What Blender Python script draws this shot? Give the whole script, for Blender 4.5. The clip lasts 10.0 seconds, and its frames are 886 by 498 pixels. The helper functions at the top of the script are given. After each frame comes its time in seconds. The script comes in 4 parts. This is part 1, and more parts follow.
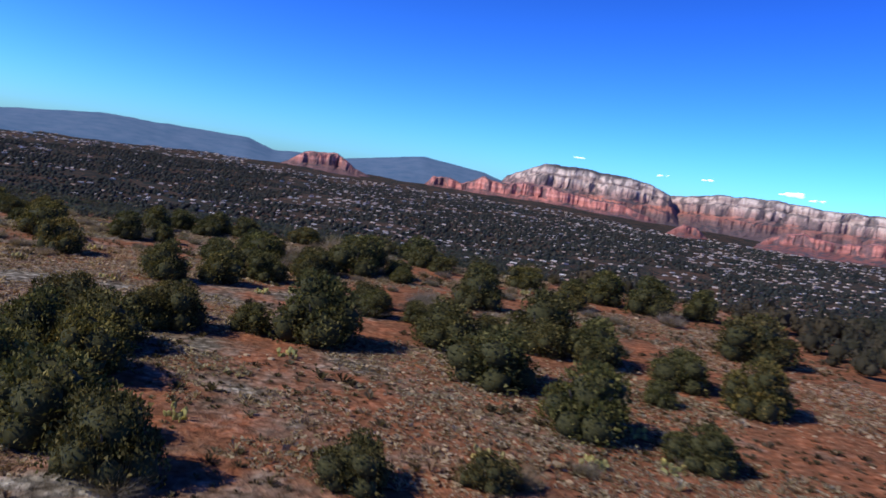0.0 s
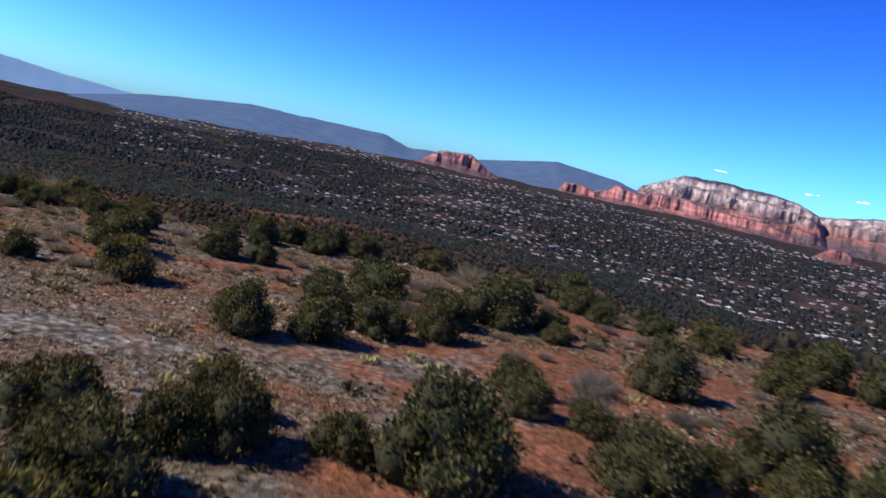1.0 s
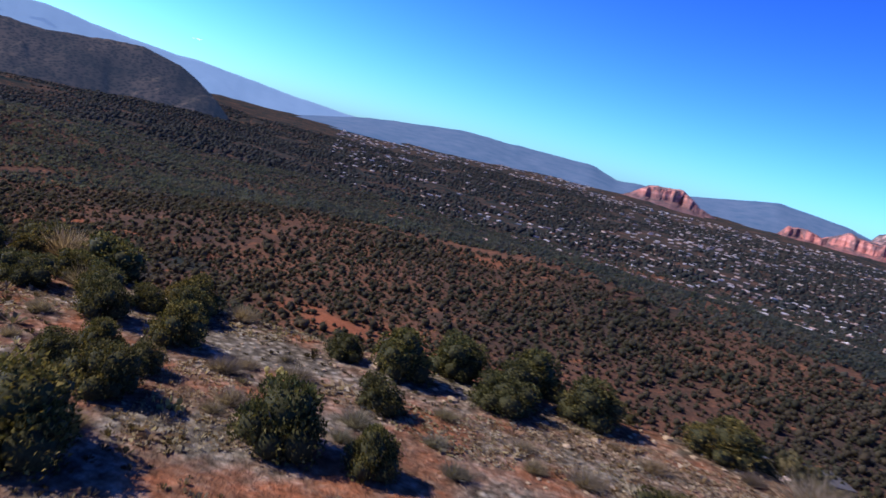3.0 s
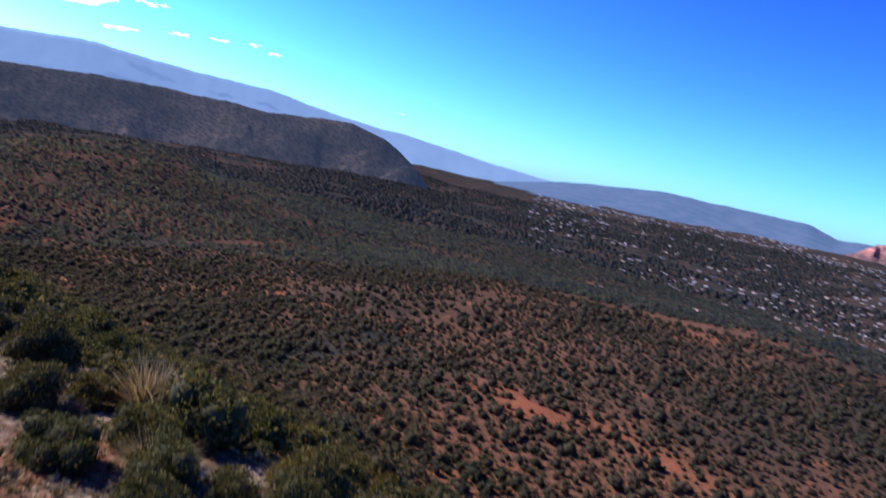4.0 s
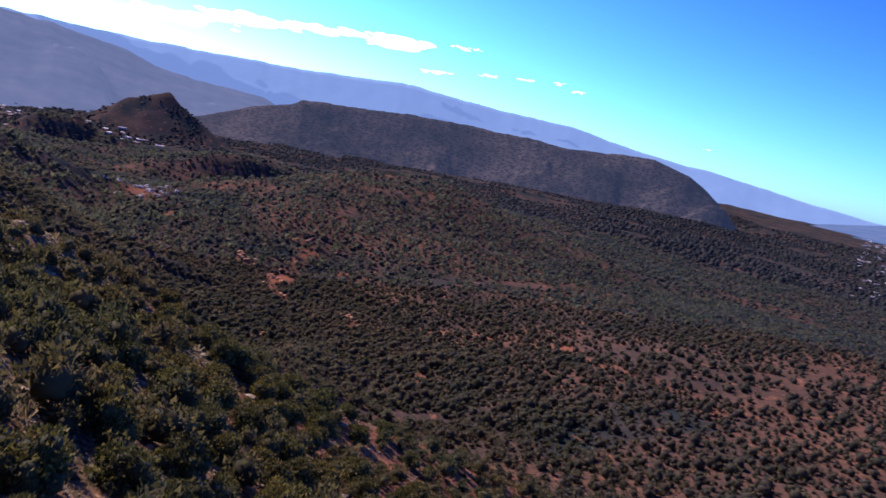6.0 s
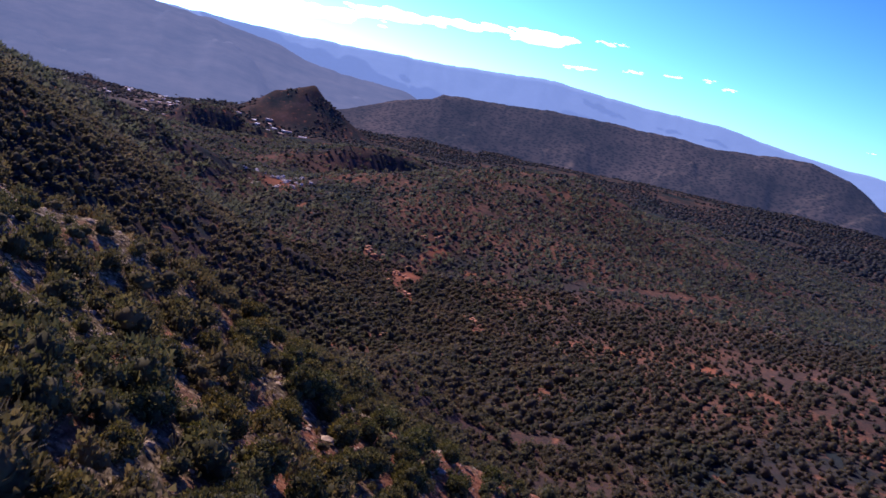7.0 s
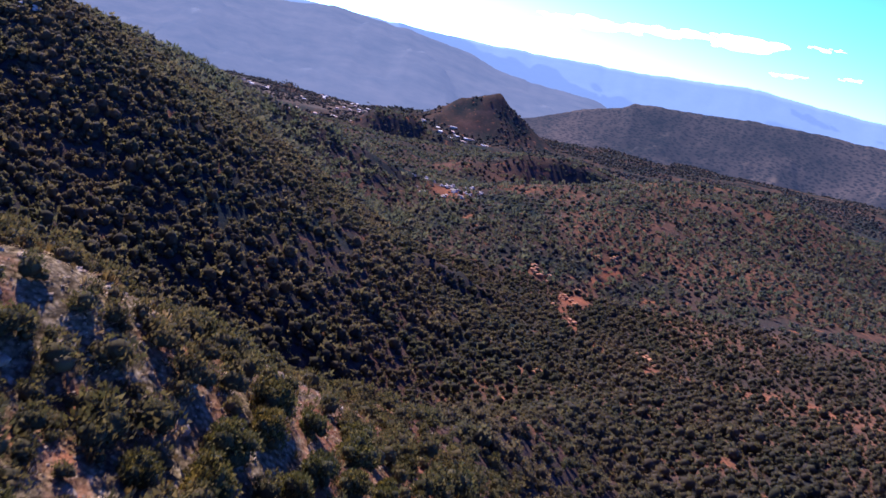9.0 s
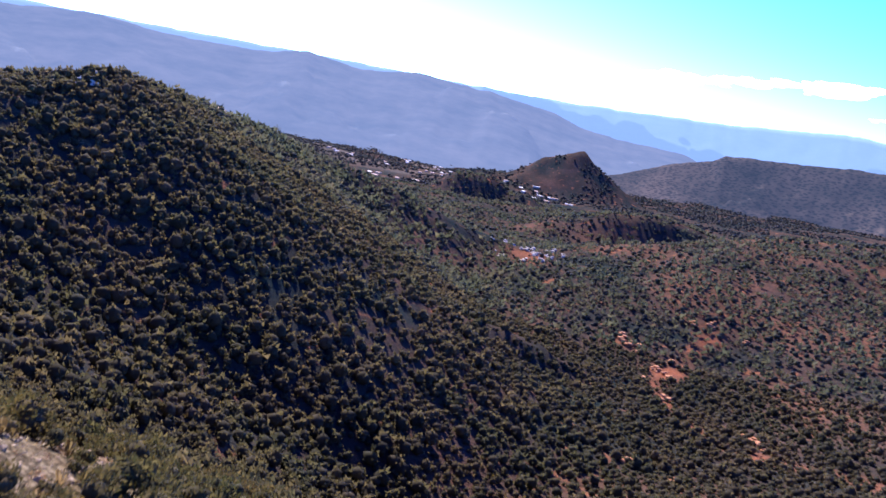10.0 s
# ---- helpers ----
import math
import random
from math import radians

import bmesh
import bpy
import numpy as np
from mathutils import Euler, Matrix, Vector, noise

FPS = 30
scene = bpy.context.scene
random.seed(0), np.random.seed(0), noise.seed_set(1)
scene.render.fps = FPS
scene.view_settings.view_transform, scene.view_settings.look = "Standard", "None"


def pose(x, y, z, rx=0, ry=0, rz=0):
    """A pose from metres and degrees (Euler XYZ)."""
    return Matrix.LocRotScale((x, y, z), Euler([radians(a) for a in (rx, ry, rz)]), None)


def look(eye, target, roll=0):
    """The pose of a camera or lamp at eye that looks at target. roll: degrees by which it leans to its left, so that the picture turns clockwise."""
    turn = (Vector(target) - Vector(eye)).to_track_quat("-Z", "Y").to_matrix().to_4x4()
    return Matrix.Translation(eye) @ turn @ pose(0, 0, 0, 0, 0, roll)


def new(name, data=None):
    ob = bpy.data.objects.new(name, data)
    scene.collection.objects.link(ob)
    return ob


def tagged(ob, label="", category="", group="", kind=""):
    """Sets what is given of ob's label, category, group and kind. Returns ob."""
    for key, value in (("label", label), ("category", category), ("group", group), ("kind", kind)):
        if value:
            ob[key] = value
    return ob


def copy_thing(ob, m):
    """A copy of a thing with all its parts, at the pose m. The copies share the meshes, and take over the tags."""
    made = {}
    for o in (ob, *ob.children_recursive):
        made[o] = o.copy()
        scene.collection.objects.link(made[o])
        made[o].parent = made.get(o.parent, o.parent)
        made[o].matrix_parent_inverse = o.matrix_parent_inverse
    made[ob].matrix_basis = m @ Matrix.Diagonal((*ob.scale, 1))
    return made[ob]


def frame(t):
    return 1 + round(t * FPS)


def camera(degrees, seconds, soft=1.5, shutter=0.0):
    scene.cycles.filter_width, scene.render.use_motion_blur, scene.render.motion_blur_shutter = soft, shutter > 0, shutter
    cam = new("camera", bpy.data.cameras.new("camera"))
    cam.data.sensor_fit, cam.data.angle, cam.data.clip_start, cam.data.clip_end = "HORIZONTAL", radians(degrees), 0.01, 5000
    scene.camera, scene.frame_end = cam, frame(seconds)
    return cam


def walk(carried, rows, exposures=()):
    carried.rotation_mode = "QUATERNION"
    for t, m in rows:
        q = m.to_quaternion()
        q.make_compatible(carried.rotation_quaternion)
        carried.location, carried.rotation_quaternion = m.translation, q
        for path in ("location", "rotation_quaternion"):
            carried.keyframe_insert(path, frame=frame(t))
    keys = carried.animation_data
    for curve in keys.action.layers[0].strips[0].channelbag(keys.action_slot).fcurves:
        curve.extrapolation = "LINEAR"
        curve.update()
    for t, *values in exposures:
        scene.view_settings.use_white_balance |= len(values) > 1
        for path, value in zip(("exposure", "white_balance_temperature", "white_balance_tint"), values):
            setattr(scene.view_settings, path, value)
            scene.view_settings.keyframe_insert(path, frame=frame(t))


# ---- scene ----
# ---------------------------------------------------------------- camera
cam = camera(57.54, 10.0, soft=1.5, shutter=0.3)
# seconds, eye, heading to the left of +y, pitch, lean
FLIGHT = [
    (0, (-0.00, 0.00, 12.80), -0.00, -4.72, 8.76),
    (0.2, (-0.71, 4.43, 13.10), 1.59, -5.77, 9.46),
    (0.3, (-1.09, 6.66, 13.25), 2.19, -6.15, 9.88),
    (0.5, (-1.92, 11.15, 13.53), 4.26, -6.56, 10.76),
    (0.8, (-3.45, 18.03, 13.89), 7.09, -6.42, 11.55),
    (1, (-4.69, 22.68, 14.11), 8.88, -6.14, 11.83),
    (1.2, (-6.11, 27.38, 14.30), 10.35, -5.75, 11.99),
    (1.3, (-6.88, 29.74, 14.40), 10.56, -5.74, 12.01),
    (1.5, (-8.51, 34.48, 14.61), 12.17, -5.50, 12.57),
    (1.6, (-9.37, 36.86, 14.74), 12.73, -5.49, 12.72),
    (1.8, (-11.16, 41.63, 15.01), 13.86, -5.31, 12.95),
    (1.9, (-12.07, 43.99, 15.13), 14.29, -5.13, 13.06),
    (2, (-12.97, 46.35, 15.26), 15.10, -5.01, 13.07),
    (2.2, (-14.73, 50.98, 15.45), 16.57, -4.91, 13.58),
    (3.3, (-23.64, 75.88, 15.47), 26.71, -8.82, 14.39),
    (3.4, (-24.85, 77.81, 15.55), 28.11, -9.18, 14.33),
    (3.5, (-26.12, 79.71, 15.63), 29.59, -9.19, 14.15),
    (3.6, (-27.44, 81.60, 15.71), 31.20, -9.08, 14.34),
    (3.7, (-28.81, 83.46, 15.78), 33.63, -8.39, 14.00),
    (3.8, (-30.23, 85.30, 15.83), 34.47, -8.10, 13.10),
    (3.9, (-31.69, 87.11, 15.86), 36.44, -7.42, 12.32),
    (4, (-33.19, 88.90, 15.86), 37.82, -6.20, 12.38),
    (4.1, (-34.72, 90.65, 15.83), 39.46, -5.18, 12.27),
    (4.2, (-36.28, 92.38, 15.77), 40.94, -4.28, 12.05),
    (4.4, (-39.50, 95.77, 15.63), 43.18, -3.39, 11.68),
    (4.5, (-41.17, 97.45, 15.56), 44.37, -3.25, 11.54),
    (4.9, (-48.23, 104.05, 15.36), 47.80, -4.48, 11.40),
    (5, (-50.04, 105.63, 15.32), 48.70, -4.84, 11.57),
    (5.2, (-53.69, 108.69, 15.25), 50.39, -5.07, 12.46),
    (5.3, (-55.52, 110.18, 15.21), 51.56, -5.63, 12.41),
    (5.4, (-57.35, 111.64, 15.18), 52.72, -6.16, 12.14),
    (5.5, (-59.18, 113.08, 15.15), 53.82, -6.67, 11.91),
    (5.8, (-64.66, 117.28, 15.11), 56.81, -7.60, 12.17),
    (6, (-68.22, 119.94, 15.11), 58.77, -8.18, 12.45),
    (6.1, (-69.95, 121.21, 15.12), 59.84, -8.39, 12.42),
    (6.2, (-71.66, 122.45, 15.12), 60.85, -8.76, 12.58),
    (7.3, (-88.87, 132.97, 15.22), 70.70, -11.08, 13.80),
    (7.5, (-91.97, 135.00, 15.14), 72.23, -11.43, 14.19),
    (7.6, (-93.52, 135.99, 15.09), 72.76, -11.53, 14.35),
    (7.8, (-96.66, 137.95, 14.96), 74.13, -12.03, 14.45),
    (8, (-99.89, 139.87, 14.81), 75.32, -12.35, 14.30),
    (8.5, (-108.68, 144.44, 14.44), 78.10, -13.13, 13.80),
    (8.7, (-112.45, 146.03, 14.26), 79.07, -13.31, 13.44),
    (8.8, (-114.40, 146.81, 14.17), 79.75, -13.23, 13.34),
    (9, (-118.45, 148.31, 14.01), 81.24, -12.98, 13.35),
    (9.1, (-120.55, 149.07, 13.93), 81.90, -12.70, 13.29),
    (9.3, (-124.90, 150.60, 13.81), 83.34, -12.23, 13.12),
    (9.5, (-129.40, 152.09, 13.73), 84.63, -11.79, 12.34),
    (9.6, (-131.69, 152.81, 13.71), 85.38, -11.43, 12.08),
    (9.7, (-133.99, 153.52, 13.71), 86.06, -11.28, 11.69),
    (9.8, (-136.31, 154.22, 13.71), 86.83, -10.78, 11.43),
    (10, (-140.98, 155.61, 13.73), 88.40, -10.09, 10.65),
]


def aimed(eye, yaw, pitch, roll):
    a, b = radians(yaw), radians(pitch)
    ahead = Vector((-math.sin(a) * math.cos(b), math.cos(a) * math.cos(b), math.sin(b)))
    return look(eye, Vector(eye) + ahead * 50, roll)


walk(cam, [(t, aimed(eye, yaw, pitch, roll)) for t, eye, yaw, pitch, roll in FLIGHT],
     [(0.0, 0.2, 6500, 9), (1.0, 0.3, 6500, 11), (2.0, 0.4, 6500, 13), (3.5, 0.64, 6450, 17), (5.0, 0.8, 6350, 21), (6.0, 0.7, 6350, 31), (7.5, 0.64, 6350, 39), (8.5, 0.72, 6300, 36), (9.0, 1.25, 6250, 29), (9.5, 1.5, 6250, 25), (10.0, 1.55, 6250, 23)])

# ---------------------------------------------------------------- light
SUN_AZ, SUN_EL = 110.0, 39.0  # degrees to the left of +y, above the horizon
world = bpy.data.worlds.new("sky")
scene.world = world
world.use_nodes = True
wn = world.node_tree
sky = wn.nodes.new("ShaderNodeTexSky")
sky.sky_type = "NISHITA"
sky.sun_disc = False
sky.sun_elevation = radians(SUN_EL)
sky.sun_rotation = radians(-SUN_AZ)
sky.altitude = 1400
sky.air_density = 1.0
sky.dust_density = 1.1
sky.ozone_density = 3.0
back = wn.nodes["Background"]
back.inputs["Strength"].default_value = 0.026
# a clear winter sky, deep blue away from the sun
clear_blue = wn.nodes.new("ShaderNodeMix")
clear_blue.data_type, clear_blue.blend_type = "RGBA", "MULTIPLY"
clear_blue.inputs[0].default_value = 1.0
clear_blue.inputs[7].default_value = (0.60, 0.855, 1.17, 1)
deep = wn.nodes.new("ShaderNodeGamma")
deep.inputs["Gamma"].default_value = 2.0
wn.links.new(sky.outputs[0], clear_blue.inputs[6])
wn.links.new(clear_blue.outputs[2], deep.inputs["Color"])
wn.links.new(deep.outputs[0], back.inputs["Color"])
sun = new("sun", bpy.data.lights.new("sun", "SUN"))
sun.data.energy = 4.3
sun.data.angle = radians(0.5)
sun.data.color = (1.0, 0.92, 0.80)
sx, sy = -math.sin(radians(SUN_AZ)), math.cos(radians(SUN_AZ))
sun.matrix_world = look((sx * 300, sy * 300, 300 * math.tan(radians(SUN_EL))), (0, 0, 0))


# ---------------------------------------------------------------- materials
def material(name, rough=0.9, spec=0.2):
    m = bpy.data.materials.new(name)
    m.use_nodes = True
    b = m.node_tree.nodes["Principled BSDF"]
    b.inputs["Roughness"].default_value = rough
    b.inputs["Specular IOR Level"].default_value = spec
    return m, m.node_tree, b


def node(tree, kind, **values):
    n = tree.nodes.new(kind)
    for key, value in values.items():
        n.inputs[key].default_value = value
    return n


def noise_of(tree, scale, detail=4.0, rough=0.55, vector=None):
    n = node(tree, "ShaderNodeTexNoise", Scale=scale, Detail=detail, Roughness=rough)
    if vector is None:
        vector = tree.nodes.new("ShaderNodeNewGeometry").outputs["Position"]
    tree.links.new(vector, n.inputs["Vector"])
    return n.outputs["Fac"]


def ramp(tree, fac, stops):
    r = tree.nodes.new("ShaderNodeValToRGB")
    while len(r.color_ramp.elements) < len(stops):
        r.color_ramp.elements.new(0.5)
    for e, (p, c) in zip(r.color_ramp.elements, stops):
        e.position = p
        e.color = (*c, 1) if len(c) == 3 else c
    tree.links.new(fac, r.inputs["Fac"])
    return r.outputs["Color"]


def mix(tree, fac, a, b, blend="MIX"):
    n = tree.nodes.new("ShaderNodeMix")
    n.data_type = "RGBA"
    n.blend_type = blend
    for sock, value in ((n.inputs[0], fac), (n.inputs[6], a), (n.inputs[7], b)):
        if hasattr(value, "links"):
            tree.links.new(value, sock)
        elif isinstance(value, tuple):
            sock.default_value = (*value, 1)
        else:
            sock.default_value = value
    return n.outputs[2]


def bump(tree, bsdf, height, strength, distance):
    n = node(tree, "ShaderNodeBump", Strength=strength, Distance=distance)
    tree.links.new(height, n.inputs["Height"])
    tree.links.new(n.outputs["Normal"], bsdf.inputs["Normal"])


def attribute(tree, name):
    n = tree.nodes.new("ShaderNodeAttribute")
    n.attribute_name = name
    return n.outputs["Fac"]


def grey(v):
    return (v, v, v)


def ground_material():
    m, t, b = material("desert_ground", 1.0, 0.0)
    big, mid, fine = noise_of(t, 0.018, 5), noise_of(t, 0.13, 6, 0.65), noise_of(t, 1.6, 5, 0.7)
    red = ramp(t, fine, [(0.3, (0.12, 0.048, 0.024)), (0.5, (0.33, 0.125, 0.062)), (0.72, (0.44, 0.23, 0.135))])
    tan = ramp(t, fine, [(0.32, (0.10, 0.082, 0.058)), (0.49, (0.30, 0.265, 0.20)), (0.70, (0.52, 0.48, 0.385))])
    olive = ramp(t, fine, [(0.3, (0.055, 0.038, 0.024)), (0.7, (0.12, 0.085, 0.055))])
    stony = node(t, "ShaderNodeMath")
    stony.operation = "ADD"
    t.links.new(mid, stony.inputs[0])
    t.links.new(attribute(t, "stony"), stony.inputs[1])
    tan = mix(t, attribute(t, "slope"), tan, ramp(t, fine, [(0.34, (0.07, 0.052, 0.028)), (0.5, (0.235, 0.178, 0.098)), (0.70, (0.44, 0.36, 0.22))]))
    pick = ramp(t, stony.outputs[0], [(0.52, grey(0)), (0.70, grey(1))])
    soil = mix(t, pick, red, tan)
    brush = ramp(t, noise_of(t, 0.33, 6, 0.7), [(0.40, grey(0)), (0.54, grey(1))])
    soil = mix(t, mix(t, 0.5, grey(0), brush), soil, olive)
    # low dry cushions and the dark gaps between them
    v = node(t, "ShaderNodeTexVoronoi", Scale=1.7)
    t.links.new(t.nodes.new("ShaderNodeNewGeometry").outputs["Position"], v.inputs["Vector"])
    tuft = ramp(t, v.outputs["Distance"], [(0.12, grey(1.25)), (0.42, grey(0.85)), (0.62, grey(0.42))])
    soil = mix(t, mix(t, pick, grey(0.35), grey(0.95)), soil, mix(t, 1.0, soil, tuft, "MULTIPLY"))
    soil = mix(t, attribute(t, "bare"), soil, ramp(t, fine, [(0.3, (0.15, 0.055, 0.028)), (0.55, (0.30, 0.105, 0.052)), (0.75, (0.40, 0.18, 0.10))]))
    # scrub too far off to be told apart, tree by tree; distance haze tints its colour blue
    cover = attribute(t, "scrub")
    v = node(t, "ShaderNodeTexVoronoi", Scale=0.16)
    t.links.new(t.nodes.new("ShaderNodeNewGeometry").outputs["Position"], v.inputs["Vector"])
    dots = ramp(t, v.outputs["Distance"], [(0.75, grey(1)), (1.0, grey(0))])
    dens = ramp(t, big, [(0.3, grey(0.75)), (0.6, grey(1))])
    hazy_scrub = ramp(t, noise_of(t, 0.022, 9, 0.8), [(0.34, (0.010, 0.019, 0.022)), (0.50, (0.021, 0.030, 0.029)), (0.58, (0.040, 0.037, 0.034)), (0.68, (0.072, 0.054, 0.047))])
    soil = mix(t, mix(t, cover, grey(0), mix(t, 1.0, dots, dens, "MULTIPLY")), soil, hazy_scrub)
    # dry pasture and open lots of the far valley
    pasture = ramp(t, noise_of(t, 0.012, 5, 0.6), [(0.3, (0.09, 0.075, 0.064)), (0.5, (0.16, 0.130, 0.106)), (0.7, (0.27, 0.215, 0.175))])
    soil = mix(t, attribute(t, "fields"), soil, pasture)
    t.links.new(soil, b.inputs["Base Color"])
    bump(t, b, fine, 0.9, 0.35)
    return m


def foliage_material(name, dark, light, tip, sheer=0.42):
    m, t, b = material(name, 0.85, 0.1)
    geo = t.nodes.new("ShaderNodeNewGeometry")
    c = ramp(t, geo.outputs["Random Per Island"], [(0.0, dark), (0.6, light), (1.0, tip)])
    info = t.nodes.new("ShaderNodeObjectInfo")
    shift = ramp(t, info.outputs["Random"], [(0.0, (0.75, 0.72, 0.7)), (0.5, (1.0, 1.0, 0.95)), (1.0, (1.28, 1.15, 0.9))])
    c = mix(t, 1.0, c, shift, "MULTIPLY")
    patch = ramp(t, noise_of(t, 0.045, 3), [(0.35, (0.85, 0.95, 0.85)), (0.65, (1.18, 1.05, 0.98))])
    c = mix(t, 1.0, c, patch, "MULTIPLY")
    t.links.new(c, b.inputs["Base Color"])
    thin = t.nodes.new("ShaderNodeBsdfTranslucent")  # light comes through the sprays
    t.links.new(mix(t, 1.0, c, (1.25, 1.2, 0.8), "MULTIPLY"), thin.inputs["Color"])
    both = t.nodes.new("ShaderNodeMixShader")
    both.inputs[0].default_value = sheer
    t.links.new(b.outputs[0], both.inputs[1])
    t.links.new(thin.outputs[0], both.inputs[2])
    t.links.new(both.outputs[0], t.nodes["Material Output"].inputs["Surface"])
    return m


def plain_material(name, a, b_, scale, rough=0.9, relief=0.3):
    m, t, b = material(name, rough, 0.2)
    n = noise_of(t, scale, 5, 0.65)
    t.links.new(ramp(t, n, [(0.3, a), (0.7, b_)]), b.inputs["Base Color"])
    bump(t, b, n, relief, 0.3 / scale)
    return m


def rock_material(name, bands, scale, low, high):
    """Layered rock: bands of colour by height above the valley, broken by noise, with scrub on the gentle ground."""
    m, t, b = material(name, 0.95, 0.1)
    geo = t.nodes.new("ShaderNodeNewGeometry")
    sep = t.nodes.new("ShaderNodeSeparateXYZ")
    t.links.new(geo.outputs["Position"], sep.inputs[0])
    warp = node(t, "ShaderNodeMath")
    warp.operation = "MULTIPLY_ADD"
    t.links.new(noise_of(t, scale, 5), warp.inputs[0])
    warp.inputs[1].default_value = 0.34 * (high - low)
    t.links.new(sep.outputs["Z"], warp.inputs[2])
    rng = node(t, "ShaderNodeMapRange")
    t.links.new(warp.outputs[0], rng.inputs["Value"])
    rng.inputs["From Min"].default_value, rng.inputs["From Max"].default_value = low + 0.17 * (high - low), high + 0.17 * (high - low)
    strata = ramp(t, rng.outputs["Result"], bands)
    scrub = ramp(t, noise_of(t, scale * 5, 5, 0.7), [(0.3, (0.030, 0.038, 0.046)), (0.5, (0.075, 0.066, 0.070)), (0.7, (0.17, 0.115, 0.105))])
    flat = attribute(t, "scrub")
    n2 = ramp(t, noise_of(t, scale * 9, 4, 0.7), [(0.35, grey(0.75)), (0.7, grey(1.15))])
    col = mix(t, flat, mix(t, 1.0, strata, n2, "MULTIPLY"), scrub)
    t.links.new(col, b.inputs["Base Color"])
    return m


def distance_material(name, low, high, haze_glow, scale=0.006, dots=0.0):
    """Far mountains as a plain backdrop: haze is put into their colour and emission."""
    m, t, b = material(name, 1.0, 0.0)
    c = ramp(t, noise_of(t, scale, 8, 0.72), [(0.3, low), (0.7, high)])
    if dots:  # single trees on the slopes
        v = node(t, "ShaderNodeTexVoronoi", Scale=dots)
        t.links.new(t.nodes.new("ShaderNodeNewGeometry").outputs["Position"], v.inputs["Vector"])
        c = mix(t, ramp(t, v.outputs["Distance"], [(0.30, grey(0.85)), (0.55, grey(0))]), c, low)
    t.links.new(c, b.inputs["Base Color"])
    # blue emission imitates the veil of air; the slopes give off no light
    b.inputs["Emission Color"].default_value = (*haze_glow, 1)
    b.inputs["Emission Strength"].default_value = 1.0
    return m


GROUND = ground_material()
JUNIPER = foliage_material("juniper_leaves", (0.022, 0.027, 0.011), (0.096, 0.090, 0.034), (0.21, 0.18, 0.075), 0.28)
WOODS = foliage_material("woodland_leaves", (0.064, 0.061, 0.045), (0.090, 0.080, 0.058), (0.120, 0.103, 0.075), 0.56)
NEAR_WOODS = foliage_material("slope_junipers", (0.036, 0.040, 0.026), (0.066, 0.064, 0.040), (0.115, 0.103, 0.066), 0.42)
# leaves further off are bluer: the haze of distance is mixed into their colours
FAR_WOODS = foliage_material("hazy_valley_scrub", (0.050, 0.060, 0.060), (0.068, 0.076, 0.074), (0.092, 0.094, 0.086), 0.56)
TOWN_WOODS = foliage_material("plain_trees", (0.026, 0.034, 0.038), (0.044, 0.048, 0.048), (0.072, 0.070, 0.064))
# leaf green darkened to imitate the shade inside a crown
CORE = plain_material("shaded_crown_core", (0.018, 0.02, 0.007), (0.06, 0.056, 0.02), 7.0)
BARK = plain_material("juniper_bark", (0.10, 0.075, 0.055), (0.22, 0.18, 0.145), 9.0)
DRY = foliage_material("dry_twigs", (0.12, 0.10, 0.085), (0.23, 0.195, 0.165), (0.34, 0.30, 0.26))
PAD = foliage_material("cactus_pads", (0.14, 0.16, 0.06), (0.28, 0.28, 0.11), (0.50, 0.46, 0.24))
GRASS = foliage_material("dry_grass", (0.17, 0.10, 0.06), (0.34, 0.275, 0.20), (0.48, 0.42, 0.33))
SCRUB = foliage_material("low_scrub", (0.06, 0.045, 0.028), (0.10, 0.085, 0.05), (0.19, 0.16, 0.12))
STONE = plain_material("pale_sandstone", (0.20, 0.135, 0.075), (0.44, 0.33, 0.205), 1.2)
RED_BANDS = [(0.0, (0.235, 0.093, 0.076)), (0.15, (0.416, 0.165, 0.130)), (0.24, (0.282, 0.116, 0.097)), (0.34, (0.506, 0.203, 0.158)), (0.5, (0.437, 0.166, 0.131)), (0.58, (0.605, 0.283, 0.226)), (0.66, (0.461, 0.184, 0.144)), (0.85, (0.581, 0.265, 0.210)), (1.0, (0.471, 0.234, 0.189))]
PALE_BANDS = [(0.0, (0.20, 0.115, 0.10)), (0.12, (0.33, 0.165, 0.13)), (0.2, (0.28, 0.145, 0.12)), (0.26, (0.52, 0.205, 0.14)), (0.36, (0.47, 0.19, 0.135)), (0.42, (0.30, 0.19, 0.165)), (0.50, (0.38, 0.24, 0.20)), (0.56, (0.50, 0.34, 0.28)), (0.66, (0.60, 0.47, 0.385)), (0.74, (0.36, 0.26, 0.22)), (0.82, (0.64, 0.53, 0.445)), (0.90, (0.42, 0.34, 0.29)), (0.95, (0.10, 0.095, 0.085))]
RED_ROCK = rock_material("red_rock", RED_BANDS, 0.012, -30, 72)
PALE_ROCK = rock_material("banded_rock", PALE_BANDS, 0.01, -30, 185)
# the mesa and ranges: last colour is the emission painted in as haze
HILL = distance_material("hazy_wooded_hillside", (0.008, 0.012, 0.015), (0.082, 0.062, 0.050), (0.011, 0.018, 0.034), 0.005, 0.11)
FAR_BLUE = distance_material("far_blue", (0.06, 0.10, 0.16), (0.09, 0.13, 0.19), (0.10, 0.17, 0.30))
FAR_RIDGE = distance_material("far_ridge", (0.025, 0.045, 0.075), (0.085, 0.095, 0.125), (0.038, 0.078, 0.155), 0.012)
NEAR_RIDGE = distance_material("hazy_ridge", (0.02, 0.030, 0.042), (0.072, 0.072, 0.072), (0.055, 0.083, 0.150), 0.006)
